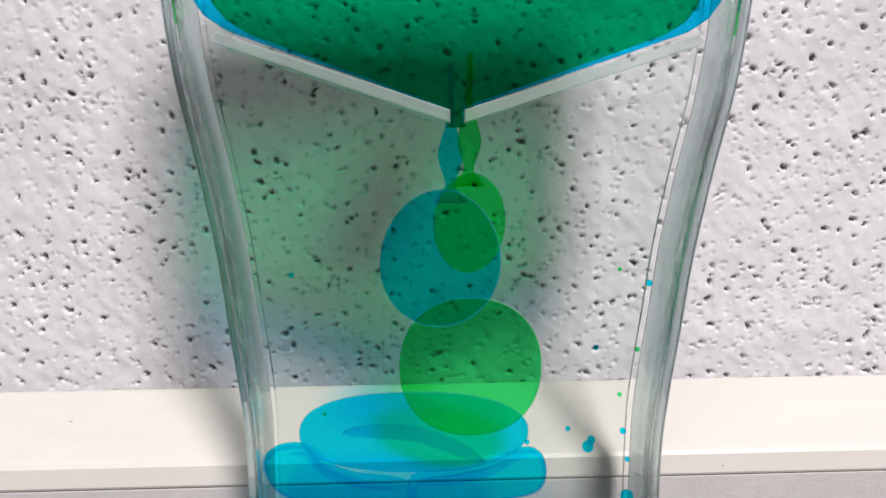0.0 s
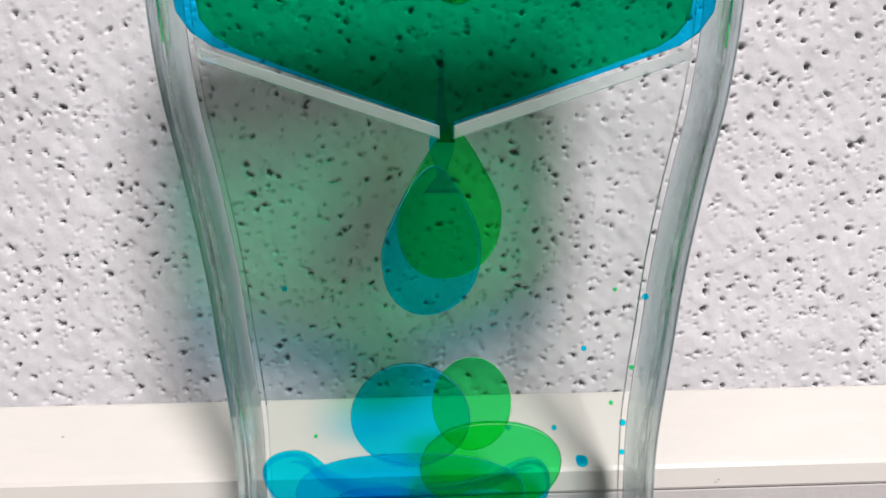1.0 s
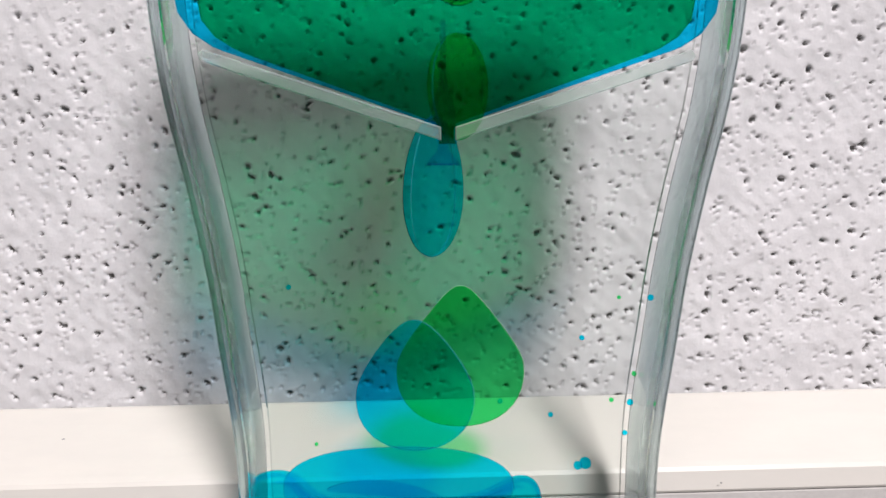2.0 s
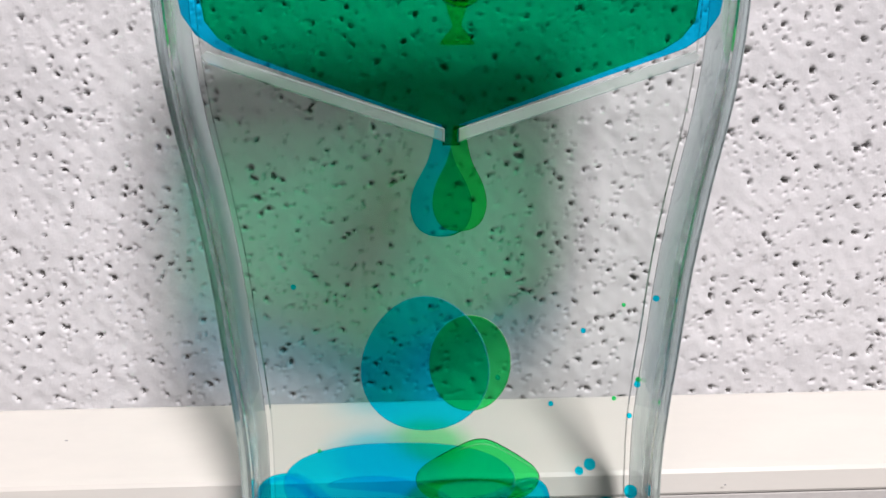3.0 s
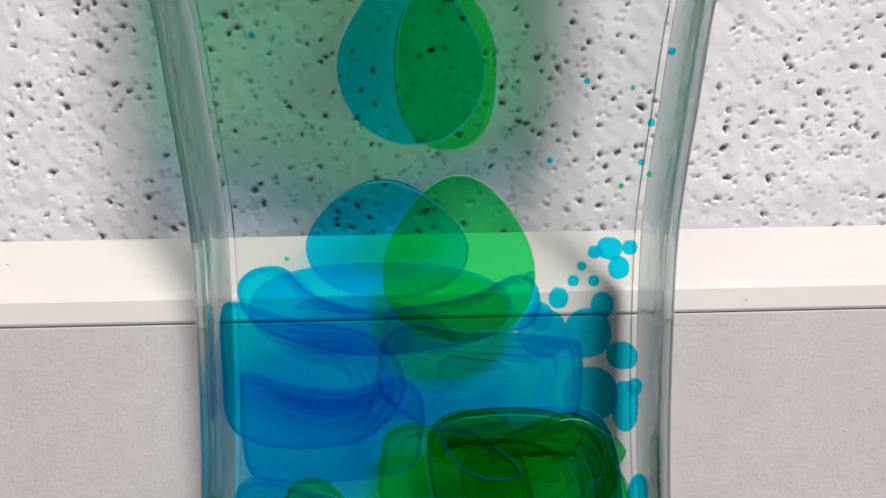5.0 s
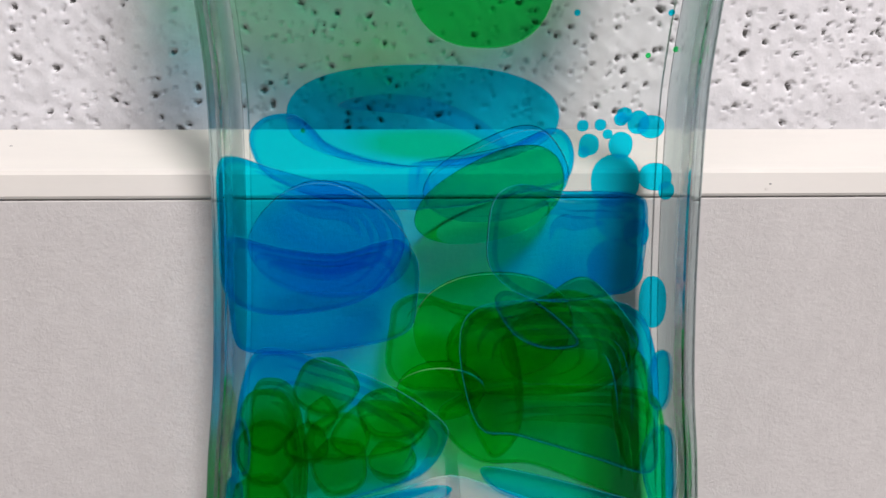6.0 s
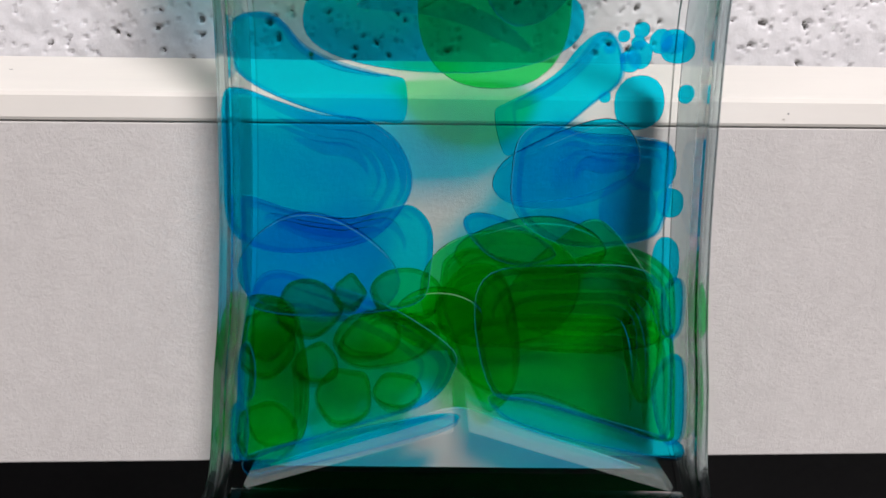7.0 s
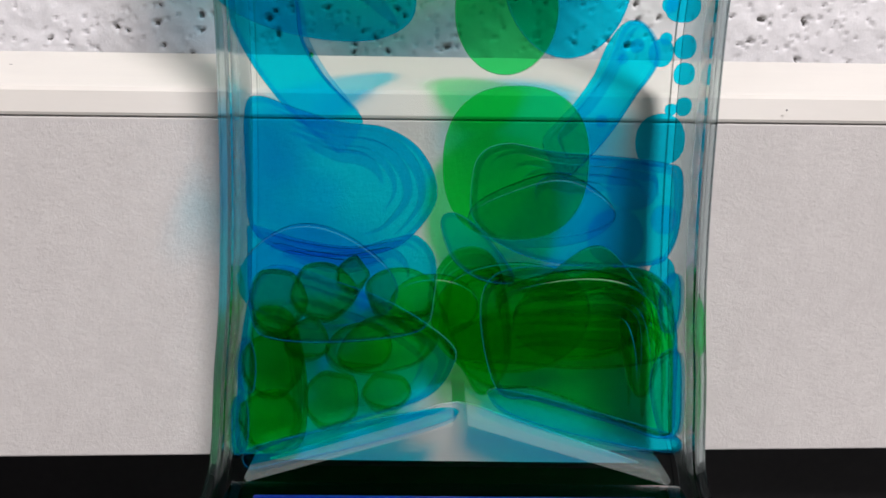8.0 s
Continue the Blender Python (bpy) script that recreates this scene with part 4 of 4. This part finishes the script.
lobe(GREEN, "small translucent green liquid lobe at the pile's foot", [(0.52, -0.01), (0.43, -0.26), (0.09, -0.39), (-0.28, -0.36), (-0.45, -0.16), (-0.52, 0.12), (-0.30, 0.34), (0.09, 0.39), (0.41, 0.24)],
     [(0, -0.91, 0.74, 4.54, 0, 0, 0), (6.5, -0.91, 0.74, 4.54, 0, 0, 0), (7, -0.81, 0.74, 5.28, 0, 0, 0), (7.5, -0.87, 0.74, 5.2, 0, 0, 0), (8, -0.88, 0.74, 5.21, 0, 0, 0)], "green pile", 1, 0.4)
lobe(GREEN, "small translucent green liquid lobe at the pile's foot", [(0.44, 0.06), (0.37, -0.25), (0.08, -0.51), (-0.26, -0.42), (-0.44, -0.12), (-0.42, 0.23), (-0.19, 0.46), (0.10, 0.51), (0.35, 0.35)],
     [(0, -2.81, 0.74, 3.9, 0, 0, 0), (6.5, -2.81, 0.74, 3.9, 0, 0, 0), (7, -2.91, 0.74, 4.47, 0, 0, 0), (8, -2.81, 0.74, 4.06, 0, 0, 0)], "green pile", 1, 0.4)
lobe(GREEN, "small translucent green liquid lobe at the pile's foot", [(0.49, -0.01), (0.39, -0.27), (0.13, -0.36), (-0.27, -0.35), (-0.49, -0.14), (-0.41, 0.10), (-0.22, 0.28), (0.13, 0.36), (0.40, 0.23)],
     [(0, -1.75, 0.74, 4.17, 0, 0, 0), (6.5, -1.75, 0.74, 4.17, 0, 0, 0), (7, -1.39, 0.74, 4.66, 0, 0, 0), (8, -1.51, 0.74, 4.4, 0, 0, 0)], "green pile", 1, 0.4)
lobe(GREEN, "small translucent green liquid lobe at the pile's foot", [(0.49, 0.04), (0.37, -0.31), (0.09, -0.51), (-0.27, -0.39), (-0.40, -0.16), (-0.49, 0.18), (-0.20, 0.42), (0.13, 0.51), (0.38, 0.33)],
     [(0, -2.96, 0.74, 3.04, 0, 0, 0), (6.5, -2.96, 0.74, 3.04, 0, 0, 0), (8, -2.88, 0.74, 3.16, 0, 0, 0)], "green pile", 1, 0.4)
lobe(GREEN, "small translucent green liquid lobe at the pile's foot", [(0.40, 0.02), (0.35, -0.27), (0.10, -0.42), (-0.18, -0.43), (-0.39, -0.15), (-0.40, 0.15), (-0.17, 0.43), (0.09, 0.42), (0.34, 0.35)],
     [(0, -1.71, 0.74, 3.68, 0, 0, 0), (6.5, -1.71, 0.74, 3.68, 0, 0, 0), (8, -1.93, 0.74, 3.52, 0, 0, 0)], "green pile", 1, 0.4)
lobe(GREEN, "small translucent green liquid lobe at the pile's foot", [(0.36, 0.02), (0.28, -0.15), (0.06, -0.27), (-0.19, -0.22), (-0.36, -0.07), (-0.33, 0.10), (-0.19, 0.27), (0.06, 0.27), (0.27, 0.21)],
     [(0, -0.91, 0.74, 3.78, 0, 0, 0), (6.5, -0.91, 0.74, 3.78, 0, 0, 0), (8, -1.09, 0.74, 3.66, 0, 0, 0)], "green pile", 1, 0.4)
lobe(GREEN, "small translucent green liquid lobe at the pile's foot", [(0.32, -0.02), (0.29, -0.23), (0.07, -0.31), (-0.14, -0.29), (-0.32, -0.14), (-0.28, 0.08), (-0.13, 0.22), (0.08, 0.31), (0.25, 0.16)],
     [(0, -2.22, 0.74, 4.08, 0, 0, 0), (6.5, -2.22, 0.74, 4.08, 0, 0, 0), (7, -2.16, 0.74, 4.21, 0, 0, 0), (8, -2.29, 0.74, 4.51, 0, 0, 0)], "green pile", 1, 0.4)
lobe(GREEN, "small translucent green liquid lobe at the pile's foot", [(0.23, -0.01), (0.15, -0.16), (0.03, -0.27), (-0.10, -0.23), (-0.23, -0.12), (-0.21, 0.08), (-0.11, 0.18), (0.03, 0.27), (0.14, 0.14)],
     [(0, -1.96, 0.74, 4.53, 0, 0, 0), (6.5, -1.96, 0.74, 4.53, 0, 0, 0), (7, -1.64, 0.74, 5.31, 0, 0, 0), (8, -1.59, 0.74, 5.51, 0, 0, 0)], "green pile", 1, 0.4)
# ---- beads at the side of the pile ----
piece("liquid_bead", blob(0.203, 0.203, 0.203, 2.2, 0.05, 80, seg=20, rings=5), BLUE, "small round blue liquid bead beside the pile", "bead",
      [(0, 2.78, 0.1, 8.14, 0, 0, 0), (2.5, 2.83, 0.1, 8.34, 0, 0, 0), (3.6, 2.83, 0.1, 8.92, 0, 0, 0), (4.5, 2.83, 0.1, 9.04, 0, 0, 0), (5, 2.65, 0.1, 9.06, 0, 0, 0), (6.5, 2.14, 0.1, 8.97, 0, 0, 0), (8, 2.56, 0.1, 9.29, 0, 0, 0)], "side beads")
piece("liquid_bead", blob(0.156, 0.156, 0.156, 2.2, 0.05, 81, seg=20, rings=5), BLUE, "small round blue liquid bead beside the pile", "bead",
      [(0, 2.31, 0.1, 7.89, 0, 0, 0), (2.5, 2.36, 0.1, 8.09, 0, 0, 0), (3.6, 2.36, 0.1, 8.67, 0, 0, 0), (4.5, 2.36, 0.1, 8.79, 0, 0, 0), (5, 2.17, 0.1, 8.6, 0, 0, 0), (6.5, 1.88, 0.1, 8.95, 0, 0, 0), (8, 2.54, 0.1, 8.87, 0, 0, 0)], "side beads")
piece("liquid_bead", blob(0.156, 0.156, 0.156, 2.2, 0.05, 82, seg=20, rings=5), BLUE, "small round blue liquid bead beside the pile", "bead",
      [(0, 2.01, 0.1, 7.78, 0, 0, 0), (2.5, 2.06, 0.1, 7.98, 0, 0, 0), (3.6, 2.06, 0.1, 8.56, 0, 0, 0), (4.5, 2.06, 0.1, 8.68, 0, 0, 0), (5, 1.89, 0.1, 8.6, 0, 0, 0), (6.5, 1.65, 0.1, 8.93, 0, 0, 0), (8, 2.68, 0.1, 7.97, 0, 0, 0)], "side beads")
piece("liquid_bead", blob(0.312, 0.359, 0.312, 2.2, 0.05, 83, seg=20, rings=5), BLUE, "small round blue liquid bead beside the pile", "bead",
      [(0, 2.26, 0.1, 7.59, 0, 0, 0), (2.5, 2.31, 0.1, 7.79, 0, 0, 0), (3.6, 2.31, 0.1, 8.37, 0, 0, 0), (4.5, 2.31, 0.1, 8.49, 0, 0, 0), (5, 2.3, 0.1, 8.26, 0, 0, 0), (6.5, 2.15, 0.1, 8.71, 0, 0, 0), (8, 2.49, 0.1, 8.69, 0, 0, 0)], "side beads")
piece("liquid_bead", blob(0.281, 0.312, 0.281, 2.2, 0.05, 84, seg=20, rings=5), BLUE, "small round blue liquid bead beside the pile", "bead",
      [(0, 2.76, 0.1, 7.65, 0, 0, 0), (2.5, 2.8096, 0.1, 7.85, 0, 0, 0), (3.6, 2.8096, 0.1, 8.43, 0, 0, 0), (4.5, 2.8096, 0.1, 8.55, 0, 0, 0), (5, 2.51, 0.1, 8.78, 0, 0, 0), (6.5, 2.4, 0.1, 8.9, 0, 0, 0), (8, 2.8, 0.1, 8.77, 0, 0, 0)], "side beads")
piece("liquid_bead", blob(0.265, 0.296, 0.265, 2.2, 0.05, 85, seg=20, rings=5), BLUE, "small round blue liquid bead beside the pile", "bead",
      [(0, 1.57, 0.1, 7.44, 0, 0, 0), (2.5, 1.62, 0.1, 7.64, 0, 0, 0), (3.6, 1.62, 0.1, 8.22, 0, 0, 0), (4.5, 1.62, 0.1, 8.34, 0, 0, 0), (5, 1.69, 0.1, 8.36, 0, 0, 0), (6.5, 1.85, 0.1, 8.66, 0, 0, 0), (8, 2.8174, 0.1, 8.43, 0, 0, 0)], "side beads")
piece("liquid_bead", blob(0.655, 0.718, 0.450, 2.2, 0.05, 86, seg=20, rings=5), BLUE, "small round blue liquid bead beside the pile", "bead",
      [(0, 1.87, 0.1, 6.92, 0, 0, 0), (2.5, 1.92, 0.1, 7.12, 0, 0, 0), (3.6, 1.92, 0.1, 7.7, 0, 0, 0), (4.5, 1.92, 0.1, 7.82, 0, 0, 0), (5, 2.11, 0.1, 7.86, 0, 0, 0), (6.5, 2.15, 0.1, 8.19, 0, 0, 0), (8, 2.57, 0.1, 7.56, 0, 0, 0)], "side beads")
piece("liquid_bead", blob(0.437, 0.374, 0.437, 2.2, 0.05, 87, seg=20, rings=5), BLUE, "small round blue liquid bead beside the pile", "bead",
      [(0, 2.43, 0.1, 6.43, 0, 0, 0), (2.5, 2.48, 0.1, 6.63, 0, 0, 0), (3.6, 2.48, 0.1, 7.21, 0, 0, 0), (4.5, 2.48, 0.1, 7.33, 0, 0, 0), (5, 2.6, 0.1, 7.53, 0, 0, 0), (6.5, 2.68, 0.1, 8.51, 0, 0, 0), (8, 2.7316, 0.1, 9.26, 0, 0, 0)], "side beads")
piece("liquid_bead", blob(0.686, 0.686, 0.450, 2.2, 0.05, 88, seg=20, rings=5), BLUE, "small round blue liquid bead beside the pile", "bead",
      [(0, 1.62, 0.1, 6.61, 0, 0, 0), (2.5, 1.67, 0.1, 6.81, 0, 0, 0), (3.6, 1.67, 0.1, 7.39, 0, 0, 0), (4.5, 1.67, 0.1, 7.51, 0, 0, 0), (5, 1.48, 0.1, 7.86, 0, 0, 0), (6.5, 2.5, 0.1, 7.45, 0, 0, 0), (8, 2.25, 0.1, 6.95, 0, 0, 0)], "side beads")
piece("liquid_bead", blob(0.203, 0.250, 0.203, 2.2, 0.05, 89, seg=20, rings=5), BLUE, "small round blue liquid bead beside the pile", "bead",
      [(0, 2.77, 0.1, 6.11, 0, 0, 0), (2.5, 2.82, 0.1, 6.31, 0, 0, 0), (3.6, 2.82, 0.1, 6.89, 0, 0, 0), (4.5, 2.82, 0.1, 7.01, 0, 0, 0), (5, 2.8, 0.1, 7.07, 0, 0, 0), (6.5, 2.8486, 0.1, 8.26, 0, 0, 0), (8, 2.8486, 0.1, 8.01, 0, 0, 0)], "side beads")
piece("liquid_bead", blob(0.780, 0.780, 0.450, 2.2, 0.05, 90, seg=20, rings=5), BLUE, "small round blue liquid bead beside the pile", "bead",
      [(0, 2.1, 0.1, 5.94, 0, 0, 0), (2.5, 2.15, 0.1, 6.14, 0, 0, 0), (3.6, 2.15, 0.1, 6.72, 0, 0, 0), (4.5, 2.15, 0.1, 6.84, 0, 0, 0), (5, 2.18, 0.1, 6.97, 0, 0, 0), (6.5, 2.2, 0.1, 6.86, 0, 0, 0), (8, 2.07, 0.1, 6.24, 0, 0, 0)], "side beads")
piece("liquid_bead", blob(0.156, 0.156, 0.156, 2.2, 0.05, 91, seg=20, rings=5), BLUE, "small round blue liquid bead beside the pile", "bead",
      [(0, 1.15, 0.1, 7.47, 0, 0, 0), (2.5, 1.2, 0.1, 7.67, 0, 0, 0), (3.6, 1.2, 0.1, 8.25, 0, 0, 0), (4.5, 1.2, 0.1, 8.37, 0, 0, 0), (5, 1.29, 0.1, 8.66, 0, 0, 0), (6.5, 1.78, 0.1, 8.34, 0, 0, 0), (8, 1.77, 0.1, 7.8, 0, 0, 0)], "side beads")
piece("liquid_bead", blob(0.343, 0.406, 0.343, 2.2, 0.05, 92, seg=20, rings=5), BLUE, "small round blue liquid bead beside the pile", "bead",
      [(0, 1.34, 0.1, 7.31, 0, 0, 0), (2.5, 1.39, 0.1, 7.51, 0, 0, 0), (3.6, 1.39, 0.1, 8.09, 0, 0, 0), (4.5, 1.39, 0.1, 8.21, 0, 0, 0), (5, 1.44, 0.1, 8.1, 0, 0, 0), (6.5, 2.77, 0.1, 7.04, 0, 0, 0), (8, 2.72, 0.1, 6.49, 0, 0, 0)], "side beads")
piece("liquid_bead", blob(0.374, 0.749, 0.374, 2.2, 0.05, 93, seg=20, rings=5), BLUE, "small round blue liquid bead beside the pile", "bead",
      [(0, 2.61, 0.1, 5.84, 0, 0, 0), (2.5, 2.66, 0.1, 6.04, 0, 0, 0), (3.6, 2.66, 0.1, 6.62, 0, 0, 0), (4.5, 2.66, 0.1, 6.74, 0, 0, 0), (5, 2.67, 0.1, 6.78, 0, 0, 0), (6.5, 2.7628, 0.1, 6.17, 0, 0, 0), (8, 2.7628, 0.1, 5.61, 0, 0, 0)], "side beads")
piece("liquid_bead", blob(0.343, 0.312, 0.343, 2.2, 0.05, 94, seg=20, rings=5), BLUE, "small round blue liquid bead beside the pile", "bead",
      [(0, 2.42, 0.1, 7.86, 0, 0, 0), (2.5, 2.47, 0.1, 8.06, 0, 0, 0), (3.6, 2.47, 0.1, 8.64, 0, 0, 0), (4.5, 2.47, 0.1, 8.76, 0, 0, 0), (5, 2.37, 0.1, 9.05, 0, 0, 0), (6.5, 2.65, 0.1, 8.77, 0, 0, 0), (8, 2.53, 0.1, 9.56, 0, 0, 0)], "side beads")
# ---- tiny floating beads ----
piece("floating_bead", blob(0.102, 0.102, 0.102, seg=12, rings=4), BLUE, "tiny blue liquid bead floating in the clear oil", "bead",
      [(0, 2.97, 0.1, 11.64, 0, 0, 0), (3.5, 3.1, 0.1, 11.69, 0, 0, 0), (8, 3.1, 0.1, 11.42, 0, 0, 0)], "floating beads")
piece("floating_bead", blob(0.085, 0.085, 0.085, seg=12, rings=4), BLUE, "tiny blue liquid bead floating in the clear oil", "bead",
      [(0, 2.19, 0.1, 10.62, 0, 0, 0), (3.5, 2, 0.1, 11.23, 0, 0, 0), (8, 2, 0.1, 11.296, 0, 0, 0)], "floating beads")
piece("floating_bead", blob(0.068, 0.068, 0.068, seg=12, rings=4), GREEN, "tiny green liquid bead floating in the clear oil", "bead",
      [(0, 2.68, 0.74, 11.73, 0, 0, 0), (3.5, 2.79, 0.74, 11.39, 0, 0, 0), (8, 2.79, 0.74, 10.886, 0, 0, 0)], "floating beads")
piece("floating_bead", blob(0.085, 0.085, 0.085, seg=12, rings=4), GREEN, "tiny green liquid bead floating in the clear oil", "bead",
      [(0, 3.03, 0.74, 10.39, 0, 0, 0), (3.5, 3.07, 0.74, 10.15, 0, 0, 0), (8, 3.07, 0.74, 9.706, 0, 0, 0)], "floating beads")
piece("floating_bead", blob(0.077, 0.077, 0.077, seg=12, rings=4), GREEN, "tiny green liquid bead floating in the clear oil", "bead",
      [(0, 2.77, 0.74, 9.61, 0, 0, 0), (3.5, 2.68, 0.74, 9.88, 0, 0, 0), (8, 2.68, 0.74, 9.742, 0, 0, 0)], "floating beads")
piece("floating_bead", blob(0.085, 0.085, 0.085, seg=12, rings=4), BLUE, "tiny blue liquid bead floating in the clear oil", "bead",
      [(0, 1.79, 0.1, 9.29, 0, 0, 0), (3.5, 1.53, 0.1, 10.11, 0, 0, 0), (8, 1.53, 0.1, 10.302, 0, 0, 0)], "floating beads")
piece("floating_bead", blob(0.102, 0.102, 0.102, seg=12, rings=4), BLUE, "tiny blue liquid bead floating in the clear oil", "bead",
      [(0, 2.67, 0.1, 9.25, 0, 0, 0), (3.5, 2.87, 0.1, 10.47, 0, 0, 0), (8, 2.87, 0.1, 10.902, 0, 0, 0)], "floating beads")
piece("floating_bead", blob(0.085, 0.085, 0.085, seg=12, rings=4), BLUE, "tiny blue liquid bead floating in the clear oil", "bead",
      [(0, 1.15, 0.1, 9.07, 0, 0, 0), (3.5, 0.7, 0.1, 10.63, 0, 0, 0), (8, 0.7, 0.1, 11.266, 0, 0, 0)], "floating beads")
piece("floating_bead", blob(0.085, 0.085, 0.085, seg=12, rings=4), BLUE, "tiny blue liquid bead floating in the clear oil", "bead",
      [(0, 2.76, 0.1, 8.77, 0, 0, 0), (3.5, 2.76, 0.1, 9.96, 0, 0, 0), (8, 2.76, 0.1, 10.374, 0, 0, 0)], "floating beads")
piece("floating_bead", blob(0.187, 0.187, 0.187, seg=12, rings=4), BLUE, "tiny blue liquid bead floating in the clear oil", "bead",
      [(0, 2.12, 0.1, 8.99, 0, 0, 0), (3.5, 2.17, 0.1, 9.04, 0, 0, 0), (8, 2.17, 0.1, 8.77, 0, 0, 0)], "floating beads")
piece("floating_bead", blob(0.136, 0.136, 0.136, seg=12, rings=4), BLUE, "tiny blue liquid bead floating in the clear oil", "bead",
      [(0, 2.17, 0.1, 9.1, 0, 0, 0), (3.5, 2, 0.1, 8.9, 0, 0, 0), (8, 2, 0.1, 8.6, 0, 0, 0)], "floating beads")
piece("floating_bead", blob(0.085, 0.085, 0.085, seg=12, rings=4), BLUE, "tiny blue liquid bead floating in the clear oil", "bead",
      [(0, -2.49, 0.1, 11.76, 0, 0, 0), (3.5, -2.36, 0.1, 11.89, 0, 0, 0), (8, -2.36, 0.1, 11.668, 0, 0, 0)], "floating beads")
piece("floating_bead", blob(0.068, 0.068, 0.068, seg=12, rings=4), GREEN, "tiny green liquid bead floating in the clear oil", "bead",
      [(0, -2.14, 0.74, 9.28, 0, 0, 0), (3.5, -2.16, 0.74, 8.94, 0, 0, 0), (8, -2.16, 0.74, 8.6, 0, 0, 0)], "floating beads")

motions()
